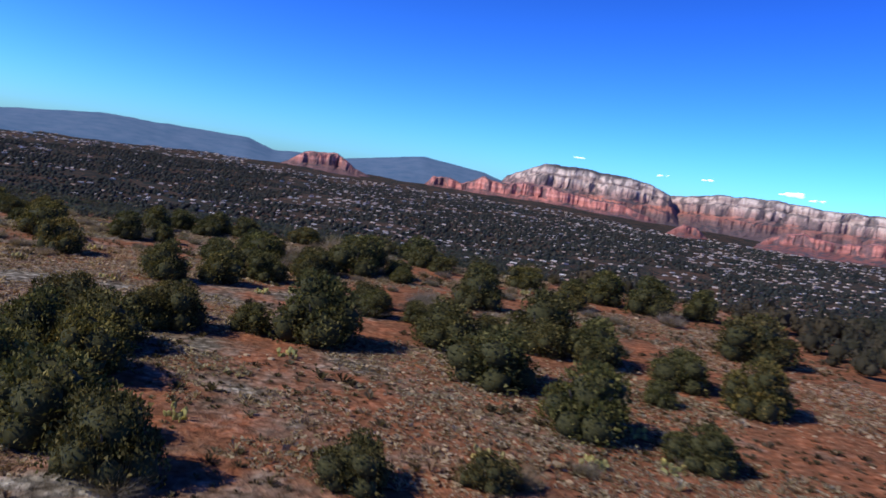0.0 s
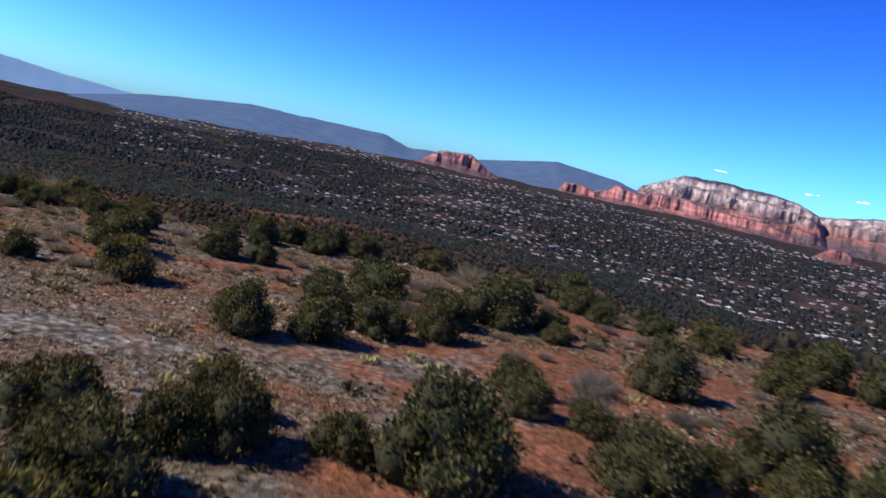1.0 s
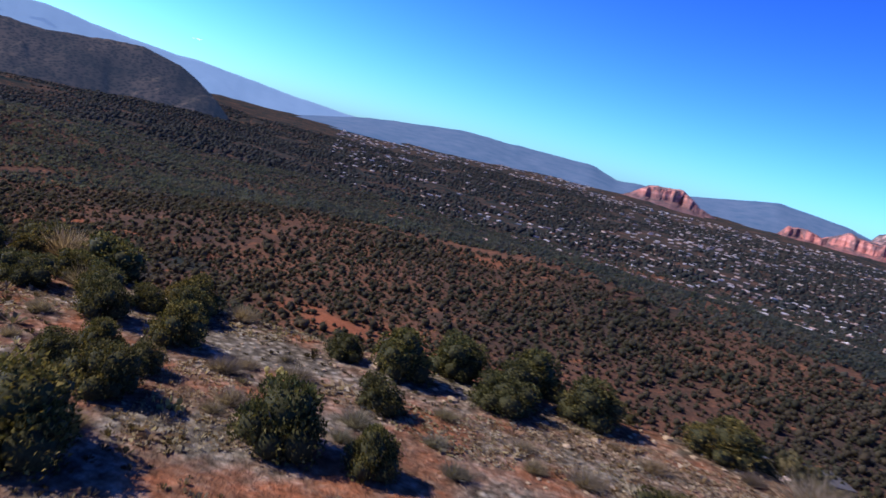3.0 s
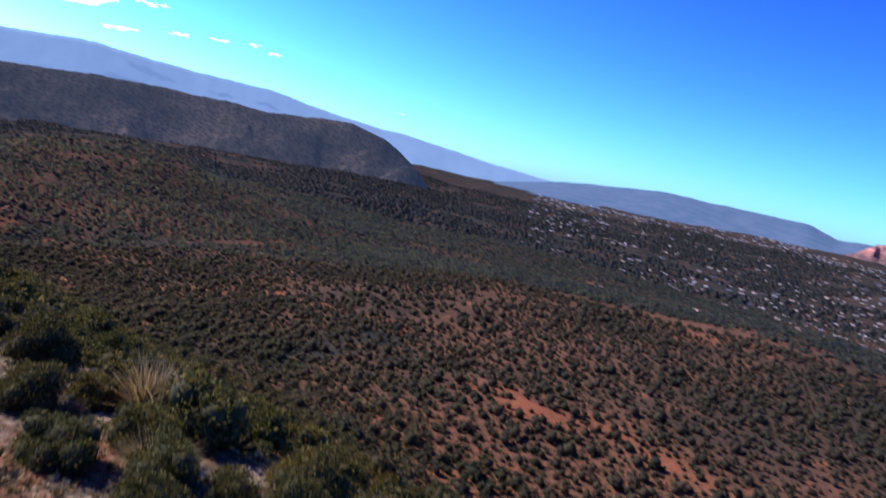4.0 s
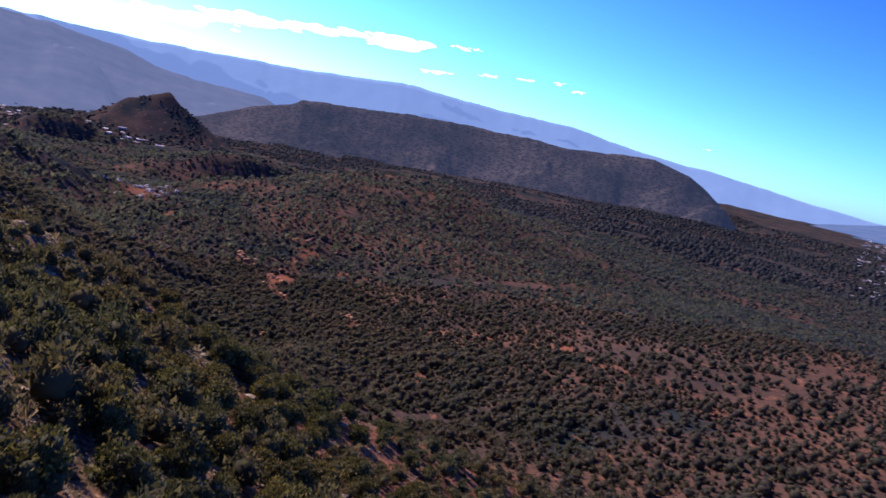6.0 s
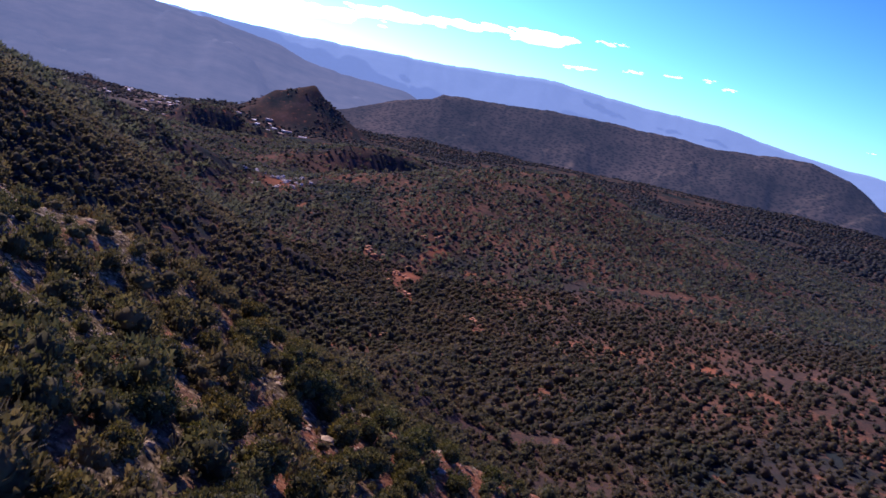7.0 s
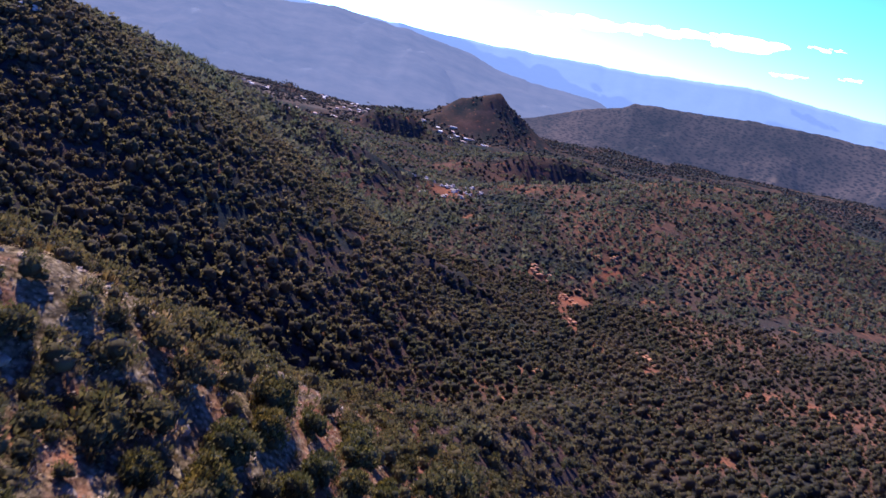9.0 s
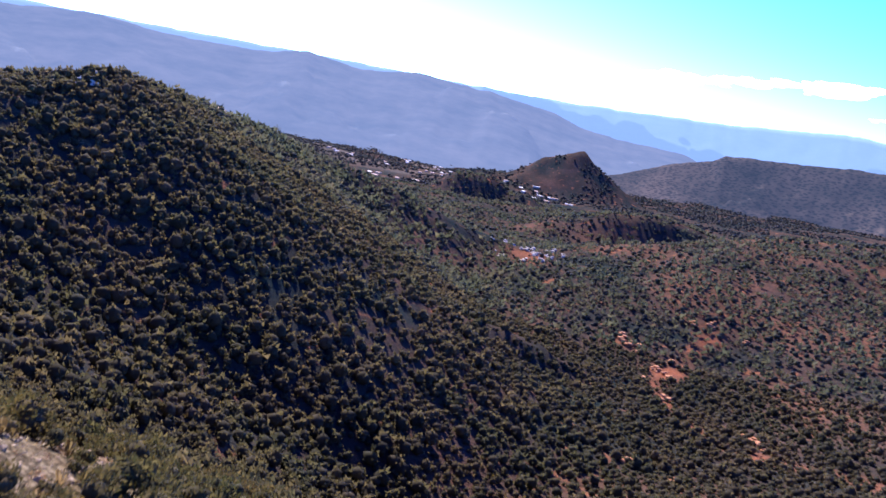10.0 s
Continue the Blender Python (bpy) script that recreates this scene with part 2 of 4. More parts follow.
WALL = plain_material("stucco", (0.32, 0.22, 0.16), (0.66, 0.56, 0.46), 0.05, 0.9, 0.05)
ROOF_PALE = plain_material("pale_roof", (0.34, 0.29, 0.25), (0.88, 0.84, 0.78), 0.02, 0.7, 0.0)
ROOF_TAN = plain_material("tile_roof", (0.30, 0.19, 0.14), (0.46, 0.32, 0.25), 0.4, 0.8, 0.1)
GLASS, gt, gb = material("dark_window", 0.08, 0.6)
gb.inputs["Base Color"].default_value = (0.03, 0.035, 0.04, 1)

# ---------------------------------------------------------------- mesh tools
RNG = np.random.default_rng(7)
LATTICE = np.random.default_rng(3).random((256, 256))


def field(x, y, size, seed=0):
    """Smooth noise from 0 to 1 with features of about the given size."""
    u, v = np.asarray(x) / size + 17.3 * seed, np.asarray(y) / size + 5.7 * seed
    i, j = np.floor(u).astype(int), np.floor(v).astype(int)
    fu, fv = u - i, v - j
    fu, fv = fu * fu * (3 - 2 * fu), fv * fv * (3 - 2 * fv)
    a, b = LATTICE[i % 256, j % 256], LATTICE[(i + 1) % 256, j % 256]
    c, d = LATTICE[i % 256, (j + 1) % 256], LATTICE[(i + 1) % 256, (j + 1) % 256]
    return (a * (1 - fu) + b * fu) * (1 - fv) + (c * (1 - fu) + d * fu) * fv


def fractal(x, y, size, octaves=4, seed=0):
    total, amount = 0, 0
    for k in range(octaves):
        total = total + field(x, y, size / 2**k, seed + k) / 2**k
        amount += 1 / 2**k
    return total / amount


def mesh_of(name, verts, faces, materials, smooth=False, slots=None):
    """A mesh from arrays; faces is an (n, 3) or (n, 4) array."""
    verts, faces = np.asarray(verts, np.float32), np.asarray(faces, np.int32)
    me = bpy.data.meshes.new(name)
    k = faces.shape[1]
    me.vertices.add(len(verts))
    me.vertices.foreach_set("co", verts.ravel())
    me.loops.add(faces.size)
    me.loops.foreach_set("vertex_index", faces.ravel())
    me.polygons.add(len(faces))
    me.polygons.foreach_set("loop_start", np.arange(0, faces.size, k, dtype=np.int32))
    me.polygons.foreach_set("loop_total", np.full(len(faces), k, np.int32))
    for m in materials if isinstance(materials, (list, tuple)) else [materials]:
        me.materials.append(m)
    if slots is not None:
        me.polygons.foreach_set("material_index", np.asarray(slots, np.int32))
    me.polygons.foreach_set("use_smooth", np.full(len(faces), smooth))
    me.update(calc_edges=True)
    return me


def sheet(nu, nv):
    i, j = np.meshgrid(np.arange(nu - 1), np.arange(nv - 1), indexing="ij")
    a = (i * nv + j).ravel()
    return np.stack([a, a + nv, a + nv + 1, a + 1], -1)


def zone(me, name, values):
    me.attributes.new(name, "FLOAT", "POINT").data.foreach_set("value", np.asarray(values, np.float32).ravel())


def part(name, me, parent, label=""):
    ob = new(name, me)
    ob.parent = parent
    return tagged(ob, label)


# ---------------------------------------------------------------- lie of the land
RIM_X = [-1300, -812, -600, -520, -434, -380, -320, -270, -235, -205, -180, -150, -110, -75, -45, -10, 20, 50, 90, 200, 500, 1000]
RIM_Y = [-40, -20, 8, 26, 46, 34, 22, 30, 62, 106, 121, 119, 114, 112, 119, 126, 131, 122, 125, 135, 100, 20]
TOP_X = [-1300, -812, -690, -600, -520, -434, -370, -300, -250, -205, -150, -80, 300]
TOP_Z = [-150, -150, -110, -34, -14, 3, -7, -14, -16, -6, -4, 0, 0]


def rim(x):
    return sum(np.interp(x + s, RIM_X, RIM_Y) for s in (-14, -7, 0, 7, 14)) / 5


def mound(x, y, cx, cy, rx, ry, power=1.0):
    return np.exp(-((((x - cx) / rx) ** 2 + ((y - cy) / ry) ** 2) ** power))


# low ridges of the valley, by bearing from the nose of the mesa: distance and height of the crest, run of the near and the far side
RIDGES = [([88, 84, 79.7, 76.6, 72.8, 70, 67.5, 62.3, 59, 52, 42], [480, 495, 520, 540, 560, 590, 620, 640, 650, 640, 600], [-86, -74, -67, -62, -55, -47, -42, -33, -32, -52, -70], 200, 80),
          ([85, 82, 77.2, 73.6, 70, 66], [740, 750, 760, 770, 780, 790], [-96, -80, -58, -57, -68, -88], 26, 130)]


def ridges(x, y, floor):
    az, r = np.degrees(np.arctan2(-x - 141, y - 156)), np.hypot(x + 141, y - 156)
    for bearings, reach, crest, near, back in RIDGES:
        d = r - np.interp(az, bearings[::-1], reach[::-1]) + 40 * (fractal(x, y, 90, 3, 71) - 0.5)
        z = np.interp(az, bearings[::-1], crest[::-1])
        g = np.exp(-((d / np.where(d < 0, near, back)) ** 2)) * np.clip((az - bearings[-1] + 6) / 6, 0, 1) * np.clip((bearings[0] + 3 - az) / 3, 0, 1)
        floor = floor + np.maximum(z - floor, 0) * g
    return floor


# spurs that run down from the mesa: points of the crest, fall of the side on the left hand going down, fall of the other side
NOSE_SPUR = ([(-174, 117, -4.5), (-181, 125, -7.5), (-186, 131, -11.5), (-192, 136, -16), (-197, 143, -21), (-204, 150, -27), (-220, 158, -34), (-243, 177, -45), (-264, 192, -52), (-330, 240, -75)], 0.62, 0.62)
HILL_SPUR = ([(-410, 45, 3), (-500, 46, -6), (-575, 70, -20), (-625, 134, -42), (-642, 195, -62), (-655, 240, -86)], 0.45, 0.50)


def spur(x, y, crest, left, right):
    best = np.full(np.shape(x), -1e3)
    for (ax, ay, az), (bx, by, bz) in zip(crest, crest[1:]):
        ux, uy, long = bx - ax, by - ay, math.hypot(bx - ax, by - ay)
        s = np.clip(((x - ax) * ux + (y - ay) * uy) / long**2, 0, 1)
        off = np.hypot(x - ax - s * ux, y - ay - s * uy)
        side = np.where(ux * (y - ay) - uy * (x - ax) > 0, left, right)
        best = np.maximum(best, az + s * (bz - az) - side * (np.sqrt(off**2 + 25) - 5))
    return best


def along_nose(x, y):
    """1 on the stony crest of the spur below the nose of the mesa, fading to 0 beside it."""
    off = np.full(np.shape(x), 1e3)
    for (ax, ay, _), (bx, by, _) in zip(NOSE_SPUR[0][:6], NOSE_SPUR[0][1:7]):
        s = np.clip(((x - ax) * (bx - ax) + (y - ay) * (by - ay)) / ((bx - ax) ** 2 + (by - ay) ** 2), 0, 1)
        off = np.minimum(off, np.hypot(x - ax - s * (bx - ax), y - ay - s * (by - ay)))
    return np.clip(1.3 - off / 5.5, 0, 1)


PLAIN_AZ = [-60, -20, -10, 2, 8, 30, 41, 46, 55, 64, 75, 80]
PLAIN_UP = [50, 50, 70, 78, 76, 66, 74, 40, 34, 27, 5, 0]


def plain_rise(x, y):
    """The plain climbs gently towards the foot of the cliffs and mesas."""
    az = np.degrees(np.arctan2(-x, np.maximum(y, 1.0)))
    far = np.interp(az, [38, 46], [3300.0, 1950.0])
    s = np.clip((np.hypot(x, y - 60) - 650) / (far - 650), 0, 1)
    return np.interp(az, PLAIN_AZ, PLAIN_UP) * s * s * (2.2 - 1.2 * s) * (y > 0)


def height(x, y):
    x, y = np.asarray(x, float), np.asarray(y, float)
    d = y - rim(x) + (field(x, y, 34, 3) - 0.5) * 9
    top = sum(np.interp(x + s, TOP_X, TOP_Z) for s in (-20, -10, 0, 10, 20)) / 5
    gully = np.abs(field(x + 0.25 * y, y * 0.3, 42, 9) - 0.5) * 2
    fall = np.maximum(d, 0) * (0.47 + 0.10 * (gully - 0.5)) + 1.5 * np.clip(d / 4, 0, 1)
    flank = top - fall + (fractal(x, y, 22, 3, 1) - 0.5) * 0.9
    flank = flank - 0.22 * np.maximum(-d - 12, 0) * np.clip((-x - 220) / 80, 0, 1)
    for crest, left, right in (NOSE_SPUR, HILL_SPUR):
        flank = np.maximum(flank, spur(x, y, crest, left, right) + (fractal(x, y, 26, 3, 2) - 0.5) * 2.4)
    floor = -90 + 57 * mound(x, y, -100, 490, 400, 330) - 14 * mound(x, y, -450, 265, 170, 120)
    peak = np.hypot((x + 1478) / 1.0, (y - 392) / 0.85)
    floor = floor + (76 + 16 * (fractal(x, y, 46, 3, 17) - 0.5)) * np.clip(1 - peak / 135, 0, 1) ** 1.15
    floor = floor + (8 + 40 * fractal(x, y, 40, 3, 18)) * mound(x, y, -1490, 280, 120, 80, 1.2)
    floor = floor + 27 * mound(x, y, -1150, 208, 34, 48, 2.0) + 12 * mound(x, y, -1120, 268, 18, 20, 2.0)
    floor = floor - 25 * np.clip((-x - 900) / 900, 0, 1)
    floor = ridges(x, y, floor + plain_rise(x, y))
    far = np.clip(np.hypot(x, y - 100) / 900, 0.15, 1)
    floor = floor + (fractal(x, y, 260, 4, 5) - 0.5) * 26 * far + (fractal(x, y, 60, 3, 6) - 0.5) * 6
    k = 5.0
    m = np.maximum(flank, floor)
    return m + k * np.log1p(np.exp(-np.abs(flank - floor) / k))


def open_ground(x, y):
    """From 0 in thick stands to 1 where the trees stand far apart."""
    thin = np.clip(6 * (0.6 * fractal(x, y, 110, 3, 91) + 0.4 * fractal(x, y, 34, 3, 92) - 0.485), 0, 1) * np.clip((y - rim(x) - 60) / 60, 0, 1)
    return np.clip(0.85 * thin * (1 - mound(x, y, -250, 240, 120, 80)) + 0.7 * mound(x, y, -640, 300, 70, 110), 0, 1)


# the dry wash that winds over the valley floor, going downstream
WASH = [(-505, 294), (-463, 266), (-443, 256), (-402, 258), (-384, 271), (-372, 294), (-360, 318), (-335, 328), (-325, 342), (-286, 333), (-250, 338), (-205, 322)]


def off_wash(x, y):
    best = np.full(np.shape(x), 1e3)
    for (ax, ay), (bx, by) in zip(WASH, WASH[1:]):
        s = np.clip(((x - ax) * (bx - ax) + (y - ay) * (by - ay)) / ((bx - ax) ** 2 + (by - ay) ** 2), 0, 1)
        best = np.minimum(best, np.hypot(x - ax - s * (bx - ax), y - ay - s * (by - ay)))
    return best + 5 * (fractal(x, y, 16, 3, 97) - 0.5)


def clearing(x, y):
    """Bare red ground: the wash with orange ledges, and open flats; 1 where no tree stands."""
    bare = mound(x, y, -160, 298, 26, 10) + mound(x, y, -130, 303, 18, 12) + mound(x, y, -98, 297, 12, 8) + 0.7 * mound(x, y, -305, 260, 16, 7)
    bare = bare + 0.8 * mound(x, y, -290, 240, 12, 8) + mound(x, y, -153, 450, 26, 12) + 0.8 * mound(x, y, -327, 530, 26, 20) + 0.9 * np.clip(1.3 - off_wash(x, y) / 5, 0, 1)
    bare = bare + 0.9 * mound(x, y, -410, 46, 18, 8) + mound(x, y, -466, 265, 8, 10) + mound(x, y, -510, 298, 9, 8) + mound(x, y, -489, 251, 7, 7)
    bare = bare + mound(x, y, -218, 157, 7, 6) + 0.9 * mound(x, y, -272, 195, 9, 7) + mound(x, y, -622, 222, 20, 16)
    return np.clip(bare * (2.6 * fractal(x, y, 11, 4, 63) - 0.55), 0, 1)


def graded(knots):
    """Coordinates whose spacing changes from stretch to stretch: (start, step) pairs and an end."""
    out = []
    for (a, step), (b, _) in zip(knots, knots[1:]):
        out.append(np.linspace(a, b, max(2, int(round((b - a) / step))), endpoint=False))
    return np.concatenate([*out, [knots[-1][0]]])


GX = graded([(-4950, 90), (-2500, 45), (-1700, 14), (-800, 6), (-350, 2.1), (70, 5), (300, 20), (1200, 80), (4950, 0)])
GY = graded([(-4950, 250), (-500, 40), (-60, 5), (0, 2.1), (200, 4), (420, 9), (800, 22), (1600, 60), (4950, 0)])
gx, gy = np.meshgrid(GX, GY, indexing="ij")
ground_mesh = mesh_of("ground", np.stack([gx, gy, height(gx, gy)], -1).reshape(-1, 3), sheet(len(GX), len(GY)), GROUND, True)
dd = gy - rim(gx)
zone(ground_mesh, "stony", np.clip(0.12 * along_nose(gx, gy) + 0.3 * mound(gx, gy, -410, 46, 24, 10) + (0.12 + 0.06 * (gx < -112) * (gx > -225)) * np.exp(-((dd - 12) / 26) ** 2) + 0.16 * (dd < 0) * np.clip((14 - gx) / 40, 0, 1) * np.clip((105 - gy) / 40, 0.3, 1) + 0.02 * (dd < 0) - 0.05 * (dd < 0) * np.clip((gx + 25) / 20, 0, 1) - 0.10 * (dd > 70), -1, 1))
zone(ground_mesh, "slope", np.clip((dd + 6) / 12, 0, 1))
zone(ground_mesh, "fields", mound(gx, gy, -1720, 70, 260, 130, 1.5) * np.clip(5 * fractal(gx, gy, 120, 3, 87) - 1.9, 0, 0.8))
zone(ground_mesh, "bare", np.clip(clearing(gx, gy) * 1.6 - 0.4, 0, 1) * (0.5 + 0.5 * (fractal(gx, gy, 12, 3, 61) > 0.42)))
reach = np.hypot(gx + 60, gy - 110)
town = np.clip((reach - 500) / 200, 0, 1) * np.clip((2900 - reach) / 900, 0, 1) * np.clip(3.2 * fractal(gx, gy, 120, 3, 37) - 1.2, 0, 1) * (np.arctan2(-gx, np.maximum(gy, 1)) < 0.5)
zone(ground_mesh, "scrub", np.clip((0.42 + 0.80 * fractal(gx, gy, 45, 3, 39)) * np.clip((reach - 130) / 90, 0, 1) + np.clip((reach - 750) / 600, 0, 1) - 0.55 * town - 0.12 * open_ground(gx, gy) + 0.25 * (gx < -220) * (dd > 5) * (dd < 260) * (gx > -700), 0, 1) * (1 - 0.8 * clearing(gx, gy)))
ground = tagged(new("ground", ground_mesh), "red desert soil with pale stony patches and low scrub", "ground", kind="structure")


# ---------------------------------------------------------------- mountains round the valley
def range_of(name, label, eye, crest, foot, top, base, mat, step=0.25, cliff=None, rough=0.08, wide=1.0, apron=-9.0, relief=1.0):
    """A mountain front round the valley: crest gives bearing and rise in degrees from eye; it climbs from the distance foot to the distance top.
    cliff: its profile, foot to crest; apron: the rise in degrees below which scrub covers the rock."""
    az = np.arange(crest[0][0], crest[-1][0], -step)
    el = np.interp(az, [c[0] for c in crest][::-1], [c[1] for c in crest][::-1])
    el = el + (fractal(az * 10, az * 0, 9, 4, 11) - 0.5) * rough * 2
    s = np.concatenate([np.linspace(0, 1, 24 if cliff is None else 54), [1.05, 1.4]])
    a, q = np.meshgrid(np.radians(az), s, indexing="ij")
    crest_z = eye[2] + top * np.tan(np.radians(el))[:, None]
    qq = np.clip(q, 0, 1)
    bulge = np.sin(np.pi * qq)
    if cliff is None:
        spur = (0.6 * fractal(a * 420, q * 55, 16, 4, 21) + 0.6 * fractal(a * 420, q * 14, 44, 2, 24) - 0.6) * relief
        rise = np.clip(qq ** 1.15 + spur * 0.55 * bulge, 0, 1)
        shift = spur * 0.35
    else:
        buttress = fractal(a * 380 * wide, q * 14, 14, 4, 21) - 0.5
        flute = np.abs(fractal(a * 1700 * wide, q * 40, 14, 3, 31) - 0.5) * 1.6 - 0.3
        ledge = fractal(a * 1300 * wide, q * 190, 14, 3, 41) - 0.5
        warp = np.clip(qq + (0.42 * buttress + 0.045 * flute + 0.10 * ledge) * bulge, 0, 1)
        rise = np.interp(warp, *cliff)
        shift = 0.75 * buttress + 0.07 * flute + 0.10 * ledge
    z = base + (crest_z - base) * np.where(q <= 1, rise, 1 - (q - 1) * 2)
    r = foot + (top - foot) * q + shift * (top - foot) * bulge
    verts = np.stack([eye[0] - np.sin(a) * r, eye[1] + np.cos(a) * r, z], -1)
    me = mesh_of(name, verts.reshape(-1, 3), sheet(len(az), len(s)), mat, cliff is None)
    if cliff is not None:  # scrub on the apron below the walls, in specks on ledges and on the cap
        lift = np.degrees(np.arctan2(z - eye[2], r)) + 0.35 * (fractal(a * 1200, q * 2, 14, 3, 7) - 0.5)
        bench = np.clip(1.5 - np.gradient(rise, axis=1) * (len(s) - 2), 0, 1)  # scrub grows where the rock steps back
        speck = (fractal(a * 1500 + q * 60, q * 150, 9, 4, 5) > 0.55) + bench * np.clip(4 * fractal(a * 700, q * 70, 9, 3, 6) - 1.7, 0, 1)
        zone(me, "scrub", np.maximum(np.maximum(np.clip((apron - lift) / 0.7, 0, 0.72), 0.72 * speck), 0.9 * (q > 0.93)))
    return tagged(new(name, me), label, "mountain", kind="structure")


START, MID, END = (0, 0, 13), (-59, 113, 15), (-141, 156, 13.7)
STEPS = ([0, 0.33, 0.40, 0.58, 0.645, 0.76, 0.82, 0.90, 1.0], [0, 0.20, 0.36, 0.47, 0.70, 0.77, 0.93, 0.97, 1.0])
WALLS = ([0, 0.45, 0.62, 0.70, 0.85, 1.0], [0, 0.28, 0.42, 0.90, 0.96, 1.0])
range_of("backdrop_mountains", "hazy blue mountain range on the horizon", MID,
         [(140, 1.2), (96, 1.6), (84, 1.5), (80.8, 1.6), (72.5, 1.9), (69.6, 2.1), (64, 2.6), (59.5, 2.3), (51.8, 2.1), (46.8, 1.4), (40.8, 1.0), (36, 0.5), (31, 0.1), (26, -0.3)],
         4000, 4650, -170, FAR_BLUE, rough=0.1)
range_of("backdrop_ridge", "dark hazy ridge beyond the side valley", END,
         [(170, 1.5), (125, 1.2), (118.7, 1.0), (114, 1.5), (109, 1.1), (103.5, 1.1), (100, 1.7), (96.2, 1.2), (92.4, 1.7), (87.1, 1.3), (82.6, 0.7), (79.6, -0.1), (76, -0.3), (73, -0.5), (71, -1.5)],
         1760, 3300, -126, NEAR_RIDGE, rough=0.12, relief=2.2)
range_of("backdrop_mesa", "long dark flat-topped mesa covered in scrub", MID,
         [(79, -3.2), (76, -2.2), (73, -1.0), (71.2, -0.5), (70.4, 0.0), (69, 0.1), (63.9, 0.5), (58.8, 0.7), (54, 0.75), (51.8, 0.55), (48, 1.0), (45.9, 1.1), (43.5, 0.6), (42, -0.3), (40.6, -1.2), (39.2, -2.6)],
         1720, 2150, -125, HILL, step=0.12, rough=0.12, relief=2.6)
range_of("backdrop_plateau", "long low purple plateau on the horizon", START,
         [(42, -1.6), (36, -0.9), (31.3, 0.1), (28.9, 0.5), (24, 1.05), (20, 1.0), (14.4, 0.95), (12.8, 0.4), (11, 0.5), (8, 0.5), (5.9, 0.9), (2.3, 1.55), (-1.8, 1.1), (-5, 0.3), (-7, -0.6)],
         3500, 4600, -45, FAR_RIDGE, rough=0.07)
range_of("red_butte", "red sandstone butte with fluted cliffs", START,
         [(13.0, -0.6), (11.6, -0.15), (11.0, 0.3), (10.6, 0.62), (9.8, 0.74), (8.3, 0.8), (7.7, 0.45), (7.0, -0.05), (5.8, -0.4), (4.8, -0.7)],
         3150, 3500, -32, RED_ROCK, step=0.05, cliff=WALLS, rough=0.16, wide=2.5, apron=0.35)
range_of("banded_cliffs", "red and cream banded sandstone cliffs", START,
         [(-3, 0.2), (-3.7, 1.2), (-6.2, 2.3), (-9.1, 2.4), (-11, 2.2), (-13.5, 2.0), (-14.9, 1.4), (-15.5, 0.4), (-16.2, -0.8)],
         3500, 4200, -32, PALE_ROCK, step=0.05, cliff=STEPS, rough=0.16, wide=1.6, apron=0.45)
range_of("red_spires", "row of red rock spires and walls", START,
         [(2.4, -0.9), (1.5, 0.35), (0.3, 0.35), (-0.6, 0.1), (-2, 0.75), (-3.5, 0.6), (-5, 0.9), (-7, 0.7), (-9, 0.5), (-12, 0.2), (-14, -0.3), (-15.8, -1.2)],
         3250, 3700, -32, RED_ROCK, step=0.05, cliff=WALLS, rough=0.22, wide=2.5, apron=-0.2)
range_of("cream_cliffs", "pale cream cliffs above red slopes", START,
         [(-13, 0.6), (-14.5, 1.3), (-17.2, 1.8), (-20.1, 2.1), (-24.9, 1.9), (-27.8, 2.0), (-33, 2.2), (-45, 1.9)],
         3700, 4550, -40, PALE_ROCK, step=0.075, cliff=STEPS, rough=0.16, wide=1.6, apron=0.65)
range_of("red_knob", "small red rock knob beside the town", START,
         [(-14.4, -1.7), (-15.5, -0.8), (-16.1, -0.3), (-17, -0.4), (-17.6, -0.9), (-18.6, -1.7)],
         2750, 2950, -55, RED_ROCK, step=0.05, cliff=WALLS, rough=0.12, wide=2.5, apron=-1.4)
range_of("red_walls", "low red rock walls below the cliffs", START,
         [(-20, -1.5), (-21.5, -0.5), (-22.5, 0.0), (-23.6, 0.2), (-26, -0.1), (-28, 0.3), (-33, 0.3), (-40, 0.0), (-46, -1.3)],
         2900, 3400, -50, RED_ROCK, step=0.06, cliff=WALLS, rough=0.2, wide=2.0, apron=-1.1)


# ---------------------------------------------------------------- junipers
def unit_ball(n, rng):
    v = rng.normal(size=(n, 3))
    return v / np.linalg.norm(v, axis=1)[:, None]


ICO_BM = bmesh.new()
bmesh.ops.create_icosphere(ICO_BM, subdivisions=1, radius=1.0)
ICO_V = np.array([v.co[:] for v in ICO_BM.verts])
ICO_F = np.array([[v.index for v in f.verts] for f in ICO_BM.faces])
ICO_BM.free()
DOME_F = ICO_F[ICO_V[ICO_F][:, :, 2].mean(1) > -0.75]
ICO2_BM = bmesh.new()
bmesh.ops.create_icosphere(ICO2_BM, subdivisions=2, radius=1.0)
ICO2_V = np.array([v.co[:] for v in ICO2_BM.verts])
ICO2_F = np.array([[v.index for v in f.verts] for f in ICO2_BM.faces])
ICO2_BM.free()


